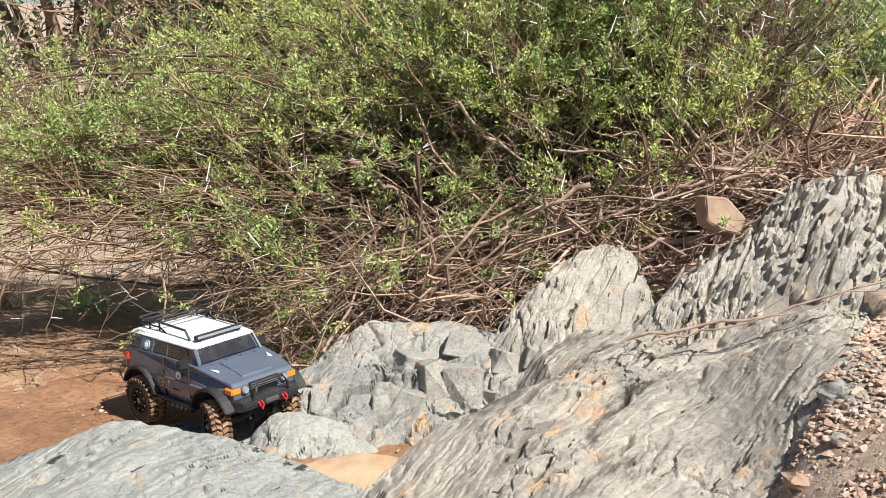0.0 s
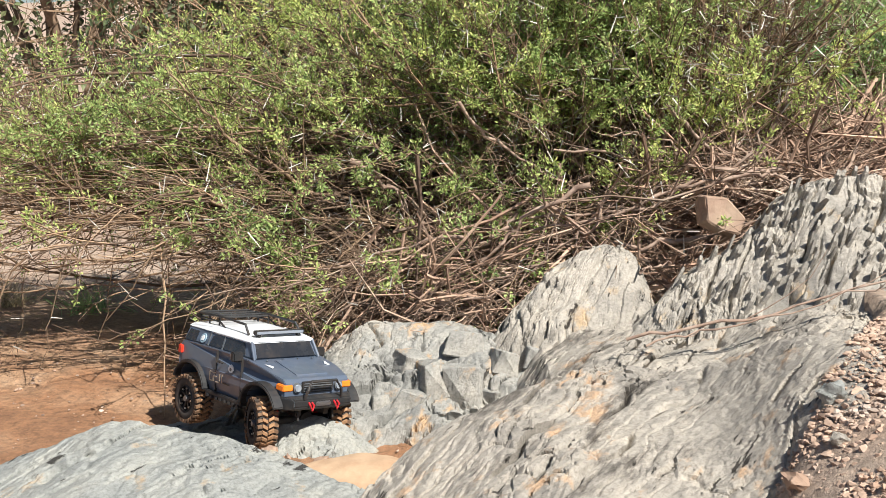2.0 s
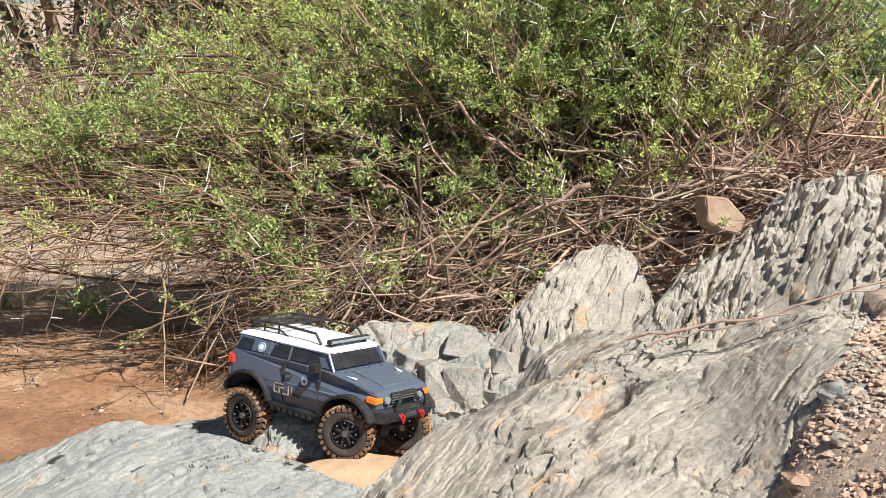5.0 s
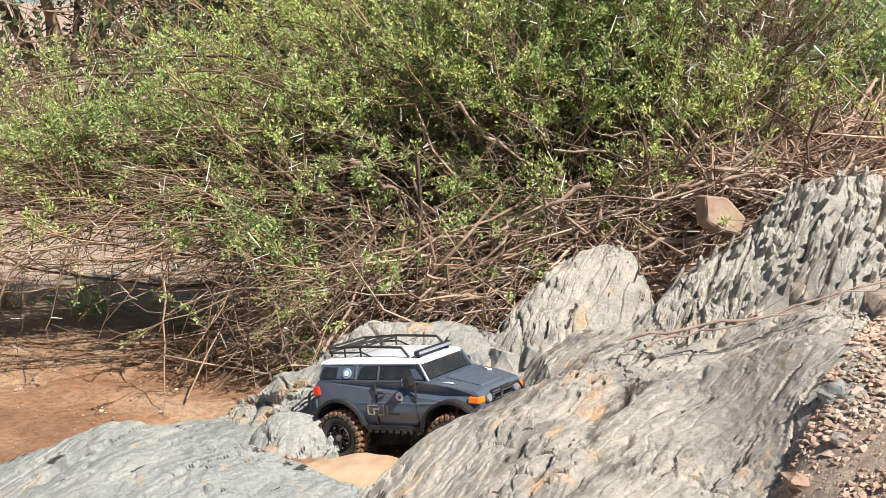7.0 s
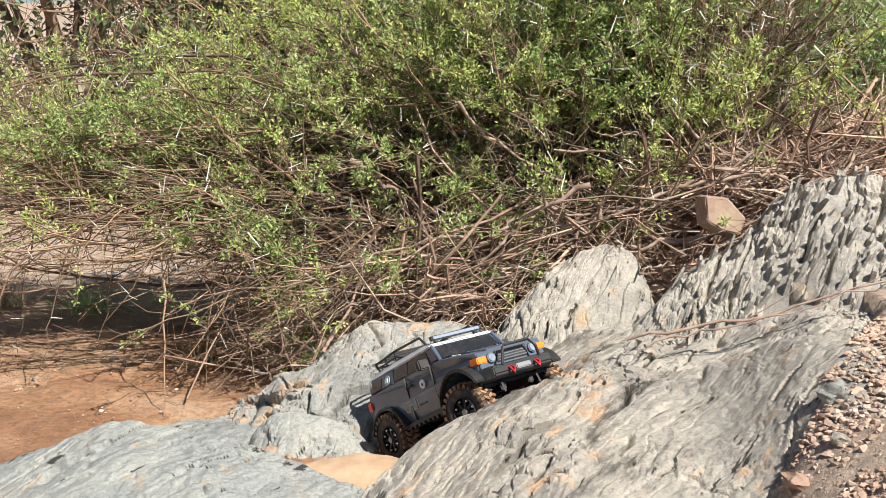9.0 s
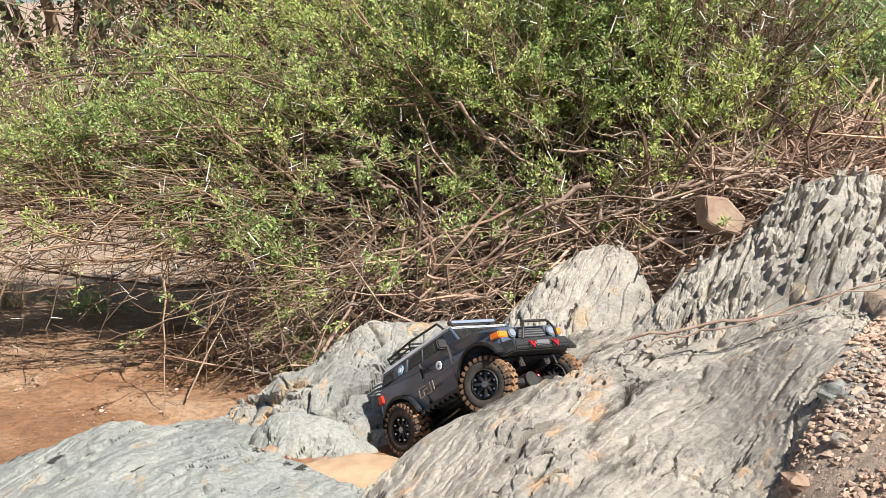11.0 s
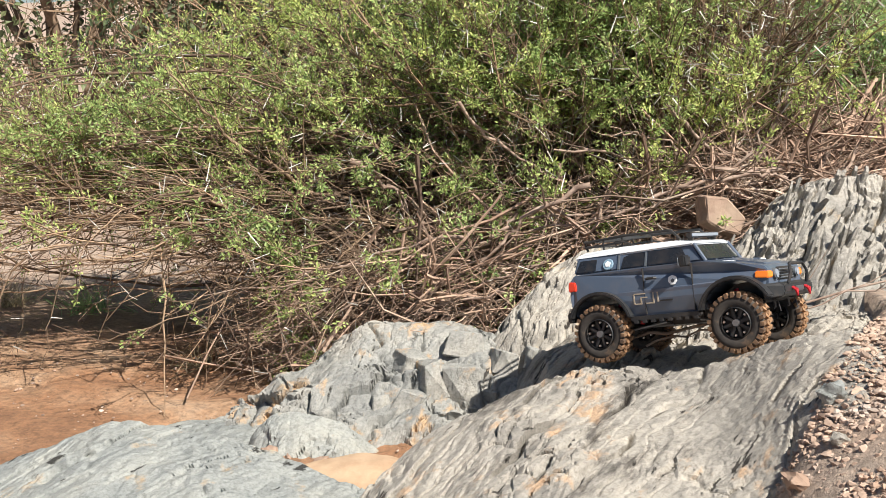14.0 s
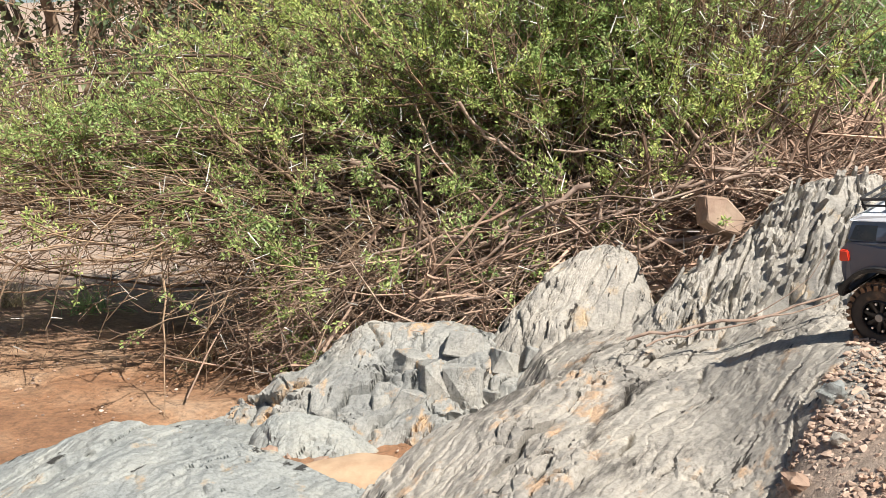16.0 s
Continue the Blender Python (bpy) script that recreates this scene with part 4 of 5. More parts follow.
def box_bm(lo, hi, bevel=0.002):
    bm = bmesh.new()
    bmesh.ops.create_cube(bm, size=1)
    for v in bm.verts:
        v.co = Vector([a + (b - a) * (c + 0.5) for a, b, c in zip(lo, hi, v.co)])
    if bevel:
        bmesh.ops.bevel(bm, geom=bm.edges[:], offset=bevel, segments=2, affect="EDGES")
    return bm


def slab_bm(outline, y0, y1, bevel=0.003, taper=None):
    """A side outline of (x, z) points, run from y0 to y1; taper(x, z): factor on y."""
    bm = bmesh.new()
    rings = [[bm.verts.new((x, y * (taper(x, z) if taper else 1), z)) for x, z in outline] for y in (y0, y1)]
    bm.faces.new(rings[0])
    bm.faces.new(rings[1][::-1])
    n = len(outline)
    for i in range(n):
        bm.faces.new([rings[0][i], rings[1][i], rings[1][(i + 1) % n], rings[0][(i + 1) % n]])
    bmesh.ops.recalc_face_normals(bm, faces=bm.faces[:])
    if bevel:
        sharp = [e for e in bm.edges if e.calc_face_angle(0) > 0.35]
        bmesh.ops.bevel(bm, geom=sharp, offset=bevel, segments=2, affect="EDGES", clamp_overlap=True)
    return bm


def panel_bm(corners, depth=0.0016, bevel=0.0):
    """A thin plate on 3D corners, raised along its normal."""
    c = [Vector(p) for p in corners]
    nrm = (c[1] - c[0]).cross(c[2] - c[0]).normalized()
    bm = bmesh.new()
    low, top = [bm.verts.new(p - nrm * 0.001) for p in c], [bm.verts.new(p + nrm * depth) for p in c]
    bm.faces.new(top)
    bm.faces.new(low[::-1])
    for i in range(len(c)):
        j = (i + 1) % len(c)
        bm.faces.new([low[i], low[j], top[j], top[i]])
    return bm


def rod_bm(points, r, sides=8):
    p = np.array([points], float)
    v, f = tubes(p, np.full((1, len(points)), r), sides)
    bm = bmesh.new()
    vs = [bm.verts.new(a) for a in v]
    for q in f:
        bm.faces.new([vs[i] for i in q])
    for ring in (vs[:sides], vs[-sides:]):
        bm.faces.new(ring)
    bmesh.ops.recalc_face_normals(bm, faces=bm.faces[:])
    return bm


def disc_bm(centre, axis, r, depth, segs=20):
    m = Matrix.Translation(centre) @ Vector(axis).to_track_quat("Z", "Y").to_matrix().to_4x4()
    bm = bmesh.new()
    bmesh.ops.create_cone(bm, cap_ends=True, segments=segs, radius1=r, radius2=r * 0.92, depth=depth, matrix=m)
    return bm


def arc(cx, cz, r, a0, a1, n=10):
    return [(cx + r * math.cos(radians(a0 + (a1 - a0) * i / (n - 1))), cz + r * math.sin(radians(a0 + (a1 - a0) * i / (n - 1)))) for i in range(n)]


RX, FX, AZ = -0.154, 0.148, 0.074


def car_body(car):
    def tuck(x, z):
        side = 1.0 - 0.05 * max(0.0, (z - 0.15) / 0.04) - 0.10 * max(0.0, (0.12 - z) / 0.04)
        nose = 1.0 - 0.20 * max(0.0, (x - 0.13) / 0.09)
        return side * nose
    low = ([(0.203, 0.112), (0.211, 0.132), (0.211, 0.160), (0.204, 0.169), (0.150, 0.181), (0.082, 0.191), (0.0, 0.1925), (-0.12, 0.1925), (-0.212, 0.190), (-0.222, 0.178), (-0.224, 0.140), (-0.221, 0.108), (-0.212, 0.100)]
           + arc(RX, AZ, 0.070, 152, 17) + [(-0.080, 0.092), (0.066, 0.092)] + arc(FX, AZ, 0.074, 165, 32))
    body = part("body", slab_bm(low, -0.106, 0.106, 0.004, tuck), M_BODY, car, "glossy blue-grey painted shell")
    # upper cabin
    b0, b1, t0, t1, wb, wt, zb, zt = -0.214, 0.084, -0.206, 0.060, 0.1005, 0.086, 0.191, 0.230
    bm = bmesh.new()
    v = [bm.verts.new(p) for p in ((b0, -wb, zb), (b1, -wb * 0.9, zb), (b1, wb * 0.9, zb), (b0, wb, zb), (t0, -wt, zt), (t1, -wt * 0.95, zt), (t1, wt * 0.95, zt), (t0, wt, zt))]
    for q in ((0, 1, 5, 4), (1, 2, 6, 5), (2, 3, 7, 6), (3, 0, 4, 7), (4, 5, 6, 7), (3, 2, 1, 0)):
        bm.faces.new([v[i] for i in q])
    bmesh.ops.bevel(bm, geom=bm.edges[:], offset=0.004, segments=2, affect="EDGES")
    part("cabin", bm, M_BODY, car)
    # roof cap, rounded, with a raised middle
    roof = [(0.070, 0.226), (0.062, 0.233), (0.02, 0.239), (-0.10, 0.240), (-0.19, 0.236), (-0.208, 0.230), (-0.214, 0.222), (-0.19, 0.222), (0.05, 0.2255)]
    part("roof", slab_bm(roof, -0.091, 0.091, 0.004, lambda x, z: 1 - 0.14 * max(0, (z - 0.228) / 0.012)), M_ROOF, car, "white roof panel")

    def side_at(x, z, s):
        k = (z - zb) / (zt - zb)
        w = (wb + (wt - wb) * k) * (1 - 0.1 * max(0, (x - b0) / (b1 - b0)) * (1 - 0.5 * k))
        return (x, s * (w + 0.0005), z)
    for s in (-1, 1):
        for name, q in (("rear_quarter_window", [(-0.206, 0.195), (-0.160, 0.195), (-0.158, 0.219), (-0.197, 0.219)]), ("rear_door_window", [(-0.100, 0.195), (-0.048, 0.196), (-0.046, 0.2225), (-0.078, 0.2225), (-0.094, 0.217)]),
                        ("front_door_window", [(-0.040, 0.196), (0.050, 0.196), (0.036, 0.2225), (-0.038, 0.2225)])):
            c = [side_at(x, z, s) for x, z in q]
            part(name, panel_bm(c if s < 0 else c[::-1], 0.0012), M_GLASS, car, "dark tinted window")
        for x in (-0.106, -0.044):
            part("window_divider", panel_bm([side_at(x + a, z, s) for a, z in ((-0.002, 0.193), (0.002, 0.193), (0.003, 0.223), (-0.001, 0.223))][::-s], 0.002), M_TRIM, car)
        part("a_pillar", rod_bm([(0.087, s * 0.0885, 0.190), (0.063, s * 0.0835, 0.228)], 0.004), M_BODY, car)
        # wheel-arch flares
        for cx, r, a0, a1, name in ((RX, 0.070, 160, 14, "rear_wheel_flare"), (FX, 0.074, 166, 26, "front_wheel_flare")):
            inner, outer = arc(cx, AZ, r, a0, a1, 14), arc(cx, AZ + 0.001, r + 0.0065, a0, a1, 14)
            lo, hi = sorted((s * 0.092, s * 0.119))
            part(name, slab_bm(inner + outer[::-1], lo, hi, 0.002), M_BLACK, car, "black plastic wheel arch")
        # sill guard with teeth
        part("rock_slider", box_bm((-0.084, min(s * 0.088, s * 0.110), 0.083), (0.072, max(s * 0.088, s * 0.110), 0.093), 0.002), M_BLACK, car)
        for i in range(8):
            x = -0.075 + i * 0.019
            part("slider_bracket", box_bm((x, min(s * 0.100, s * 0.114), 0.078), (x + 0.009, max(s * 0.100, s * 0.114), 0.085), 0.001), M_BLACK, car)
        # lights
        part("turn_signal", slab_bm([(0.186, 0.146), (0.2135, 0.144), (0.2135, 0.158), (0.188, 0.160)], min(s * 0.066, s * 0.0925), max(s * 0.066, s * 0.0925), 0.002, lambda x, z: 1.0 if x > 0.2 else 1.03), M_ORANGE, car, "orange indicator lens")
        lamp = part("headlight", disc_bm((0.2125, s * 0.056, 0.151), (1, 0, 0), 0.0115, 0.008), M_TRIM, car, "round headlight")
        part("lens", disc_bm((0.2165, s * 0.056, 0.151), (1, 0, 0), 0.0085, 0.005), M_LAMP, lamp)
        part("tail_light", slab_bm([(-0.2265, 0.156), (-0.206, 0.157), (-0.208, 0.176), (-0.2235, 0.178)], min(s * 0.088, s * 0.1075), max(s * 0.088, s * 0.1075), 0.002), M_REDLENS, car, "red tail light")
        # mirror, handles, badges
        mirror = part("mirror", box_bm((0.044, min(s * 0.100, s * 0.128), 0.184), (0.060, max(s * 0.100, s * 0.128), 0.206), 0.003), M_BLACK, car, "black door mirror")
        part("mirror_glass", box_bm((0.0425, min(s * 0.106, s * 0.126), 0.187), (0.0445, max(s * 0.106, s * 0.126), 0.203), 0.0005), M_LAMP, mirror)
        part("door_handle", rod_bm([(-0.040, s * 0.1055, 0.167), (-0.036, s * 0.109, 0.168), (-0.022, s * 0.109, 0.168), (-0.018, s * 0.1055, 0.167)], 0.0028), M_BLACK, car)
        part("door_seam", box_bm((-0.0485, min(s * 0.1, s * 0.1066), 0.095), (-0.0475, max(s * 0.1, s * 0.1066), 0.19), 0), M_BLACK, car)
        part("door_seam", box_bm((0.060, min(s * 0.1, s * 0.1066), 0.095), (0.061, max(s * 0.1, s * 0.1066), 0.19), 0), M_BLACK, car)
        badge = part("round_badge", disc_bm((-0.130, s * 0.0952, 0.2065), (0, s, 0.38), 0.0125, 0.0022), M_BADGE, car, "round white and blue sticker")
        part("badge_centre", disc_bm((-0.130, s * 0.0966, 0.2070), (0, s, 0.38), 0.0075, 0.0015, 5), M_WHITE, badge)
        # door lettering is drawn as plain outlined bars
        y = s * 0.1072
        for x0, x1, z0, z1 in ((-0.072, -0.046, 0.137, 0.1395), (-0.074, -0.071, 0.118, 0.137), (-0.058, -0.055, 0.118, 0.131), (-0.055, -0.042, 0.129, 0.1315), (-0.072, -0.056, 0.1165, 0.119),
                               (-0.030, -0.027, 0.119, 0.139), (-0.046, -0.028, 0.1165, 0.119), (-0.020, -0.017, 0.119, 0.139)):
            part("lettering_bar", box_bm((x0, min(y - s * 0.003, y), z0), (x1, max(y - s * 0.003, y), z1), 0), M_TAN, car)
        part("small_lettering_bar", box_bm((-0.014, min(y - s * 0.003, y), 0.119), (0.014, max(y - s * 0.003, y), 0.1225), 0), M_BLACK, car)
        splash = part("splash_decal", disc_bm((0.018, s * 0.1066, 0.160), (0.05, s, 0.05), 0.0105, 0.0022, 7), M_WHITE, car, "white splash sticker")
        part("sticker_centre", disc_bm((0.019, s * 0.1079, 0.1585), (0.05, s, 0.05), 0.0045, 0.0014, 5), M_TRIM, splash)
        part("bonnet_decal", panel_bm([(0.146, s * 0.078, 0.1832), (0.118, s * 0.081, 0.187), (0.128, s * 0.075, 0.1865), (0.138, s * 0.070, 0.185)][::s], 0.0012), M_WHITE, car, "white bonnet sticker")
        part("arch_liner", slab_bm(arc(FX, AZ, 0.066, 178, 2, 12) + [(FX + 0.06, 0.10), (FX - 0.06, 0.10)], min(s * 0.045, s * 0.05), max(s * 0.045, s * 0.05), 0), M_BLACK, car)
    # windscreen and rear window
    part("windscreen", panel_bm([(0.0835, -0.080, 0.1945), (0.0835, 0.080, 0.1945), (0.0635, 0.075, 0.2245), (0.0635, -0.075, 0.2245)], 0.0014), M_GLASS, car, "dark reflective windscreen")
    part("rear_window", panel_bm([(-0.2155, 0.070, 0.196), (-0.2155, -0.070, 0.196), (-0.2085, -0.066, 0.222), (-0.2085, 0.066, 0.222)], 0.0014), M_GLASS, car)
    # bonnet rise and ribs
    part("bonnet_rise", slab_bm([(0.095, 0.186), (0.195, 0.168), (0.190, 0.1745), (0.10, 0.1925)], -0.045, 0.045, 0.003), M_BODY, car)
    for y in (-0.062, -0.021, 0.021, 0.062):
        part("bonnet_rivet", disc_bm((0.098, y, 0.192), (0.1, 0, 1), 0.0022, 0.002, 8), M_STEEL, car)
    # front: grille, bumper, hoop, winch, hooks
    part("grille", box_bm((0.2085, -0.043, 0.138), (0.214, 0.043, 0.164), 0.002), M_BLACK, car, "black mesh grille")
    for i in range(4):
        part("grille_slat", box_bm((0.213, -0.038, 0.141 + i * 0.0055), (0.2155, 0.038, 0.1435 + i * 0.0055), 0.0005), M_TRIM, car)
    part("bumper", slab_bm([(0.200, 0.103), (0.232, 0.104), (0.238, 0.112), (0.238, 0.128), (0.228, 0.133), (0.200, 0.133)], -0.098, 0.098, 0.003, lambda x, z: 1.0 if x < 0.21 else 0.80), M_BLACK, car, "black off-road bumper")
    for s in (-1, 1):
        lamp = part("fog_light", box_bm((0.226, s * 0.066 - 0.012, 0.112), (0.236, s * 0.066 + 0.012, 0.128), 0.002), M_TRIM, car)
        part("lens", box_bm((0.2355, s * 0.066 - 0.006, 0.115), (0.2375, s * 0.066 + 0.006, 0.125), 0.001), M_BLACK, lamp)
        part("tow_hook", rod_bm([(0.236, s * 0.034 - 0.004, 0.122), (0.245, s * 0.034 - 0.005, 0.116), (0.246, s * 0.034, 0.105), (0.245, s * 0.034 + 0.005, 0.116), (0.236, s * 0.034 + 0.004, 0.122)], 0.0025), M_RED, car, "red tow shackle")
        part("mudflap", box_bm((-0.236, s * 0.094 - 0.012, 0.090), (-0.222, s * 0.094 + 0.012, 0.112), 0.003), M_BLACK, car)
    part("bull_bar", rod_bm([(0.236, -0.050, 0.130), (0.241, -0.045, 0.150), (0.236, -0.034, 0.168), (0.236, 0.034, 0.168), (0.241, 0.045, 0.150), (0.236, 0.050, 0.130)], 0.0034), M_BLACK, car)
    part("winch", box_bm((0.234, -0.020, 0.112), (0.241, 0.020, 0.123), 0.002), M_DULL, car)
    part("rear_bumper", box_bm((-0.240, -0.096, 0.092), (-0.216, 0.096, 0.110), 0.004), M_BLACK, car)
    # roof rack
    for s in (-1, 1):
        part("rack_rail", rod_bm([(-0.190, s * 0.066, 0.239), (-0.196, s * 0.068, 0.258), (-0.10, s * 0.070, 0.263), (0.010, s * 0.070, 0.261), (0.030, s * 0.072, 0.240)], 0.0030), M_BLACK, car)
        part("rack_rail", rod_bm([(-0.194, s * 0.068, 0.247), (-0.10, s * 0.071, 0.250), (-0.07, s * 0.072, 0.238)], 0.0022), M_BLACK, car)
        for x in (-0.15, -0.105):
            part("rack_post", rod_bm([(x, s * 0.069, 0.238), (x, s * 0.069, 0.261)], 0.0022), M_BLACK, car)
    for x in (-0.196, -0.165, -0.135, -0.105):
        part("rack_bar", rod_bm([(x, -0.069, 0.260), (x, 0.069, 0.260)], 0.0024), M_BLACK, car)
    part("rack_bar", rod_bm([(-0.195, -0.067, 0.249), (-0.195, 0.067, 0.249)], 0.0022), M_BLACK, car)
    bar = part("light_bar", box_bm((0.040, -0.068, 0.2415), (0.052, 0.068, 0.252), 0.002), M_BLACK, car, "black roof light bar")
    part("lens", box_bm((0.0515, -0.064, 0.2435), (0.0535, 0.064, 0.250), 0.0005), M_LAMP, bar)
    for s in (-1, 1):
        part("light_bar_foot", box_bm((0.040, s * 0.055 - 0.004, 0.236), (0.050, s * 0.055 + 0.004, 0.243), 0.001), M_BLACK, car)
    # chassis
    part("chassis_rail", box_bm((-0.20, -0.045, 0.082), (0.20, -0.030, 0.098)), M_BLACK, car)
    part("chassis_rail", box_bm((-0.20, 0.030, 0.082), (0.20, 0.045, 0.098)), M_BLACK, car)
    part("floor_pan", box_bm((-0.205, -0.085, 0.096), (0.198, 0.085, 0.104)), M_BLACK, car)
    part("gearbox", box_bm((-0.035, -0.026, 0.066), (0.045, 0.026, 0.092), 0.004), M_BLACK, car)
    for x in (RX, FX):
        part("axle", rod_bm([(x, -0.075, 0.063), (x, -0.02, 0.063), (x, 0.02, 0.063), (x, 0.075, 0.063)], 0.009, 10), M_BLACK, car)
        part("differential", disc_bm((x, 0.012, 0.063), (1, 0, 0), 0.019, 0.03, 14), M_BLACK, car)
        for s in (-1, 1):
            part("suspension_link", rod_bm([(x, s * 0.05, 0.058), (x * 0.25, s * 0.035, 0.074)], 0.003), M_DULL, car)
            part("shock_absorber", rod_bm([(x * 0.93, s * 0.056, 0.070), (x * 0.86, s * 0.048, 0.128)], 0.006), M_RED, car, "red shock absorber")
    part("drive_shaft", rod_bm([(RX, 0.01, 0.066), (FX, 0.01, 0.066)], 0.004), M_DULL, car)


def build_wheel(car):
    """A wheel about its hub, axle along y: lug tyre, tread blocks, eight-spoke rim, hub cap on both faces."""
    R0, W = 0.0545, 0.022
    prof = [(0.031, -W * 0.80), (0.036, -W * 0.98), (0.045, -W), (0.052, -W * 0.92), (0.0545, -W * 0.7), (0.0550, 0), (0.0545, W * 0.7), (0.052, W * 0.92), (0.045, W), (0.036, W * 0.98), (0.031, W * 0.80)]
    segs = 40
    ang = np.arange(segs) * 2 * np.pi / segs
    v = np.array([[(r * np.cos(a), y, r * np.sin(a)) for r, y in prof] for a in ang]).reshape(-1, 3)
    k = len(prof)
    idx = np.arange(segs * k).reshape(segs, k)
    nxt = np.roll(idx, -1, axis=0)
    f = np.stack([idx[:, :-1], idx[:, 1:], nxt[:, 1:], nxt[:, :-1]], -1).reshape(-1, 4)
    wheel = new("wheel", from_arrays("wheel", v, f, M_TYRE, True))
    wheel.parent = car
    tagged(wheel, "knobbly black tyre caked in brown mud")
    n = 26
    inner, outer = ([], []), ([], [])
    for i in range(n):
        for s in (-1, 1):
            a = 2 * math.pi * (i + (0.25 if s > 0 else 0)) / n
            rot = Matrix.Rotation(-a, 3, "Y")
            w = 0.0042
            for lo, hi, skew in ((0.001, 0.013, 0.003), (0.0125, 0.0235, -0.001)):
                c = []
                for r in (0.050, 0.0612 if lo < 0.01 else 0.0590):
                    for y, t in ((lo, -w), (hi, -w), (hi, w), (lo, w)):
                        t2 = t * (0.8 if r > 0.055 else 1.0) + skew * (1 if y == hi else -1)
                        c.append(rot @ Vector((r, s * y, t2)))
                blocks_v, blocks_f = inner if lo < 0.01 else outer
                base = len(blocks_v)
                blocks_v += [tuple(p) for p in c]
                q = [(4, 5, 6, 7), (0, 1, 5, 4), (1, 2, 6, 5), (2, 3, 7, 6), (3, 0, 4, 7)]
                blocks_f += [tuple(base + j for j in (g if s > 0 else g[::-1])) for g in q]
    for name, (bv, bf), mat, label in (("tread", inner, M_TREAD, "mud-brown tread blocks"), ("shoulder_tread", outer, M_SHOULDER, "black shoulder blocks with some mud")):
        tread = new(name, from_arrays(name, np.array(bv), np.array(bf), mat))
        tread.parent = wheel
        tagged(tread, label)
    bm = bmesh.new()
    bmesh.ops.create_cone(bm, cap_ends=False, segments=32, radius1=0.0315, radius2=0.0315, depth=0.038, matrix=Matrix.Rotation(math.pi / 2, 4, "X"))
    bmesh.ops.create_cone(bm, cap_ends=True, segments=32, radius1=0.030, radius2=0.030, depth=0.012, matrix=Matrix.Rotation(math.pi / 2, 4, "X"))
    part("rim", bm, M_BLACK, wheel, "black beadlock rim")
    for s in (-1, 1):
        ring = bmesh.new()
        bmesh.ops.create_cone(ring, cap_ends=False, segments=32, radius1=0.0335, radius2=0.0300, depth=0.005, matrix=Matrix.Translation((0, s * 0.0195, 0)) @ Matrix.Rotation(-s * math.pi / 2, 4, "X"))
        part("bead_ring", ring, M_BLACK, wheel)
        for i in range(8):
            a = 2 * math.pi * (i + 0.5) / 8
            part("rim_bolt", disc_bm((0.0245 * math.cos(a), s * 0.0185, 0.0245 * math.sin(a)), (0, s, 0), 0.0024, 0.004, 6), M_STEEL, wheel)
        for i in range(8):
            bm = box_bm((0.007, s * 0.012 - 0.004, -0.0032), (0.030, s * 0.012 + 0.004, 0.0032), 0.001)
            bmesh.ops.rotate(bm, verts=bm.verts[:], matrix=Matrix.Rotation(2 * math.pi * i / 8, 3, "Y"))
            part("spoke", bm, M_BLACK, wheel)
        part("hub", disc_bm((0, s * 0.017, 0), (0, s, 0), 0.0075, 0.010, 10), M_DULL, wheel, "silver hub nut")
    return wheel


car = tagged(new("model_car"), "blue-grey remote-controlled off-road car with white roof and muddy tyres", "model car")
car_body(car)
first = build_wheel(car)
wheels = []
for wx, wy in ((RX, -0.100), (FX, -0.100), (RX, 0.100), (FX, 0.100)):
    w = first if not wheels else copy_thing(first, Matrix.Identity(4))
    w.parent = car
    w.matrix_basis = pose(wx, wy, 0.063)
    wheels.append((w, wx, wy))

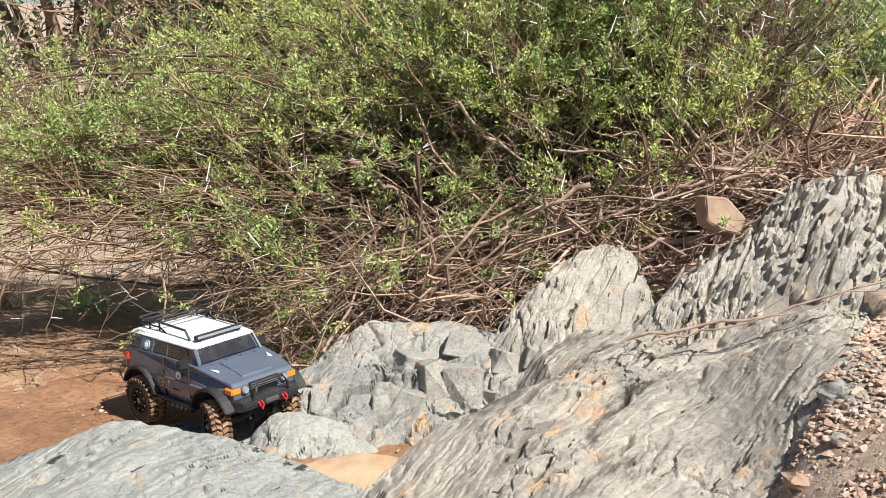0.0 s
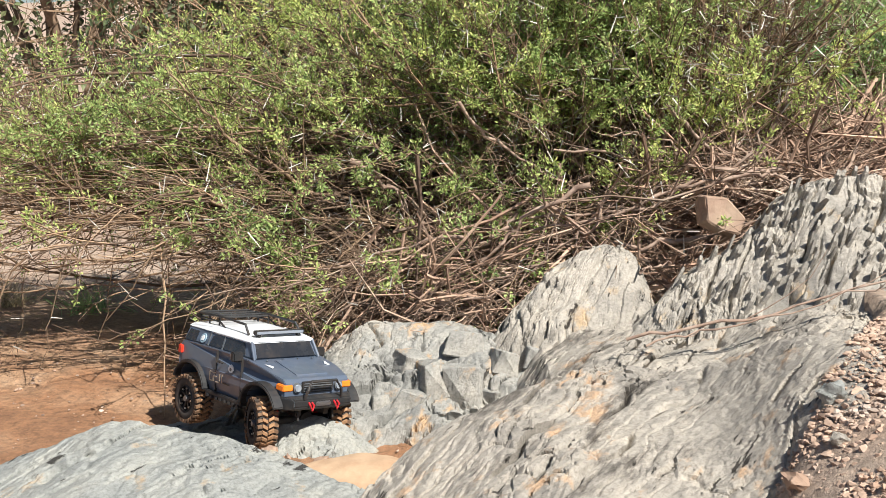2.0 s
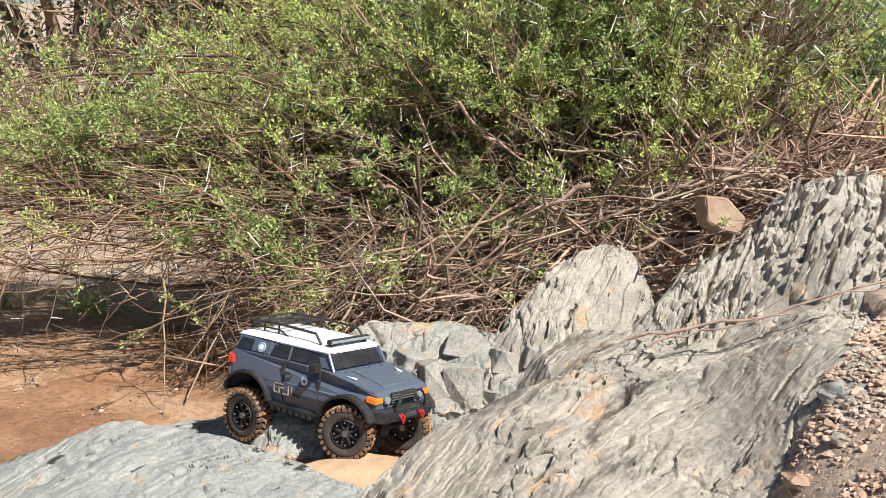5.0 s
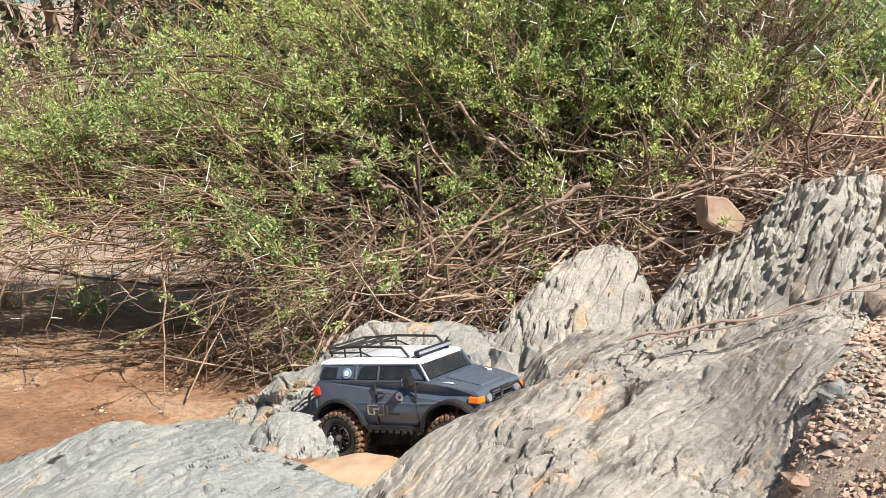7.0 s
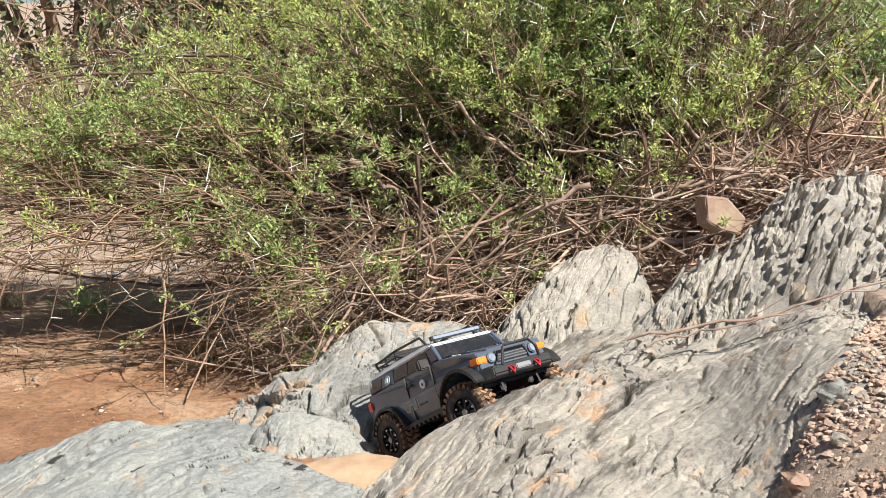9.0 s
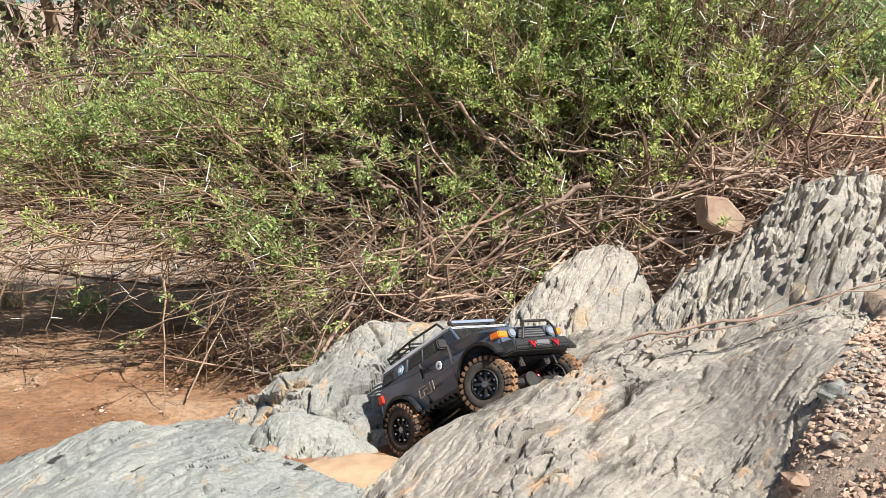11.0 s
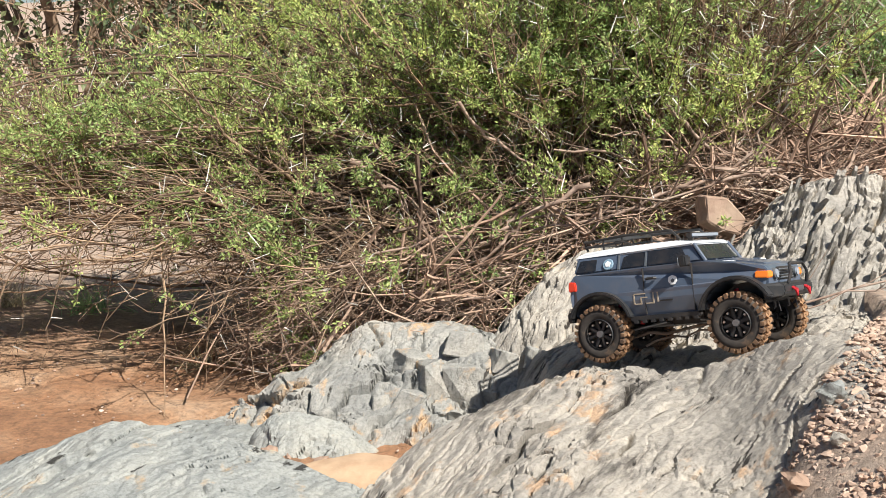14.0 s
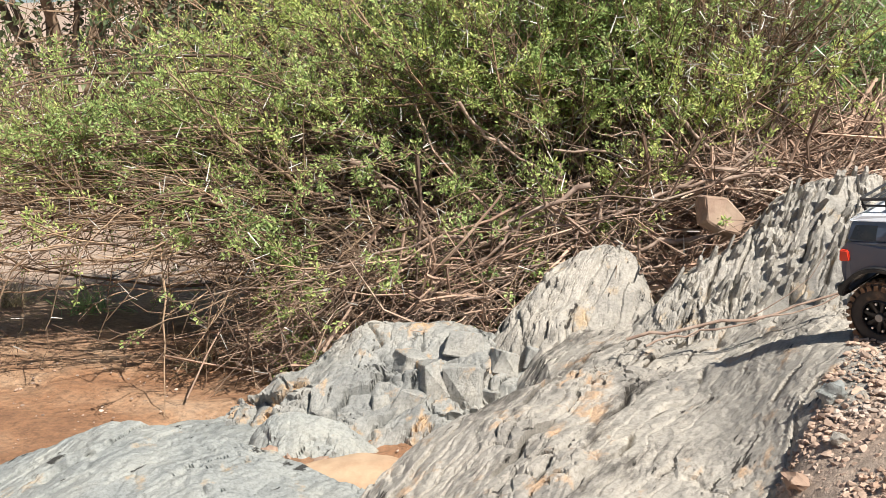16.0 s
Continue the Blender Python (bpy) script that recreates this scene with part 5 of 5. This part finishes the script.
# ---- what moves ----
# seconds, place, turns of the car
CAR_ROWS = [
    (0, -0.5586, 2.9285, 0.0013, 5.98, 1.36, -44.87),
    (0.5, -0.564, 2.935, 0, 5.8, 1, -48.8),
    (1, -0.5663, 2.941, 0.0031, 5.68, -0.86, -49.81),
    (1.5, -0.5465, 2.9157, 0.0142, 3.45, -3.58, -51.7),
    (2, -0.4335, 2.812, 0.0168, -5.64, 0.51, -48.79),
    (2.5, -0.392, 2.765, 0.003, -1, -2.4, -53),
    (3, -0.3946, 2.7823, -0.004, -1.18, 0.53, -50.21),
    (3.5, -0.391, 2.7711, -0.0028, -2.75, 2.5, -48.13),
    (4, -0.3736, 2.7371, 0.0032, -2.62, 2.47, -42.67),
    (4.2, -0.3759, 2.7706, -0.0023, -2.34, 4.44, -38.69),
    (5.2, -0.24, 2.7, 0.025, -5, 2, -37),
    (6.3, -0.0887, 2.6698, 0.0098, -13.48, -8.99, -36.8),
    (6.5, -0.0381, 2.6484, 0.0031, -10, -4.68, -39.75),
    (7, -0.034, 2.665, 0.004, 0.5, -7, -33.5),
    (7.5, -0.0145, 2.6351, 0.0215, 2.42, -11.55, -34.21),
    (8, 0.0564, 2.558, 0.062, 4.13, -22.63, -41.87),
    (8.5, 0.0858, 2.6176, 0.0506, 0.74, -26.44, -50.07),
    (9, 0.082, 2.6, 0.049, 4.2, -27.2, -54.5),
    (9.2, 0.0818, 2.5948, 0.0507, 4.53, -27.4, -56.45),
    (11.5, 0.1351, 2.6187, 0.0907, -9.09, -33.24, -39.75),
    (12, 0.2191, 2.5424, 0.1484, -6.16, -40.67, -20.32),
    (12.5, 0.2858, 2.5222, 0.183, -5.39, -38.61, -17.52),
    (13, 0.3306, 2.5388, 0.2111, -0.67, -25.99, -22.97),
    (13.5, 0.4236, 2.5212, 0.239, -7.89, -8.74, -30.8),
    (14, 0.5291, 2.4943, 0.2768, -5.07, -11.17, -35.36),
    (14.5, 0.6477, 2.4643, 0.3032, -4.77, -19.26, -35.6),
    (15, 0.751, 2.3176, 0.3375, -3.63, -8.39, -30.37),
    (15.5, 0.8168, 2.1728, 0.4006, 8.74, -2.59, -36.37),
    (16, 0.95, 2.03, 0.411, 12, -2, -46),
]
# steering of the front wheels in degrees, and the rise of the near rear and front wheel on their springs
STEER = [(0, -20), (0.5, -5), (1, 12), (1.5, 25), (1.8, 5), (2, -18), (2.5, -22), (3, -20), (3.5, 0), (4, 24), (5.2, 24), (6.3, 10), (7, 8), (8, 12), (9.2, 12), (10.4, 20), (11.5, 22), (12, 18), (12.5, -4), (13, -8), (13.5, -6), (14, 0), (16, 0)]
REAR = [(0, 0), (3, -0.010), (4, -0.022), (6.3, -0.013), (6.5, -0.008), (7.5, 0.010), (8, 0.016), (9.2, 0.014), (11.5, 0.010), (12.5, 0), (13.5, -0.010), (14, 0), (15, -0.006), (16, 0)]
FRONT = [(0, 0), (1.5, -0.006), (4, 0.015), (6.3, 0.004), (8, 0), (12.5, 0), (13.5, 0.005), (14.5, -0.004), (16, 0)]


def motions():
    walk(car, [(t, pose(*p)) for t, *p in CAR_ROWS])
    ts = [i * 0.25 for i in range(65)]
    times = [r[0] for r in CAR_ROWS]
    at = np.array([[np.interp(t, times, [r[i] for r in CAR_ROWS]) for i in (1, 2, 3, 6)] for t in ts])
    ahead = np.stack([np.cos(np.radians(at[:, 3])), np.sin(np.radians(at[:, 3]))], -1)
    step = np.diff(at[:, :3], axis=0)
    along = np.sign((step[:, :2] * ahead[:-1]).sum(-1)) * np.linalg.norm(step, axis=1)
    turn = np.concatenate([[0], np.cumsum(np.degrees(np.clip(along, -0.08, 0.08) / 0.061))])
    for w, wx, wy in wheels:
        rise = REAR if wx < 0 else FRONT
        side = 1 if wy < 0 else -1
        rows = []
        for t, a in zip(ts, turn):
            up = side * np.interp(t, *zip(*rise))
            steer = np.interp(t, *zip(*STEER)) if wx > 0 else 0
            rows.append((t, pose(wx, wy, 0.063 + up) @ pose(0, 0, 0, 0, 0, steer) @ pose(0, 0, 0, 0, a, 0)))
        walk(w, rows)


motions()
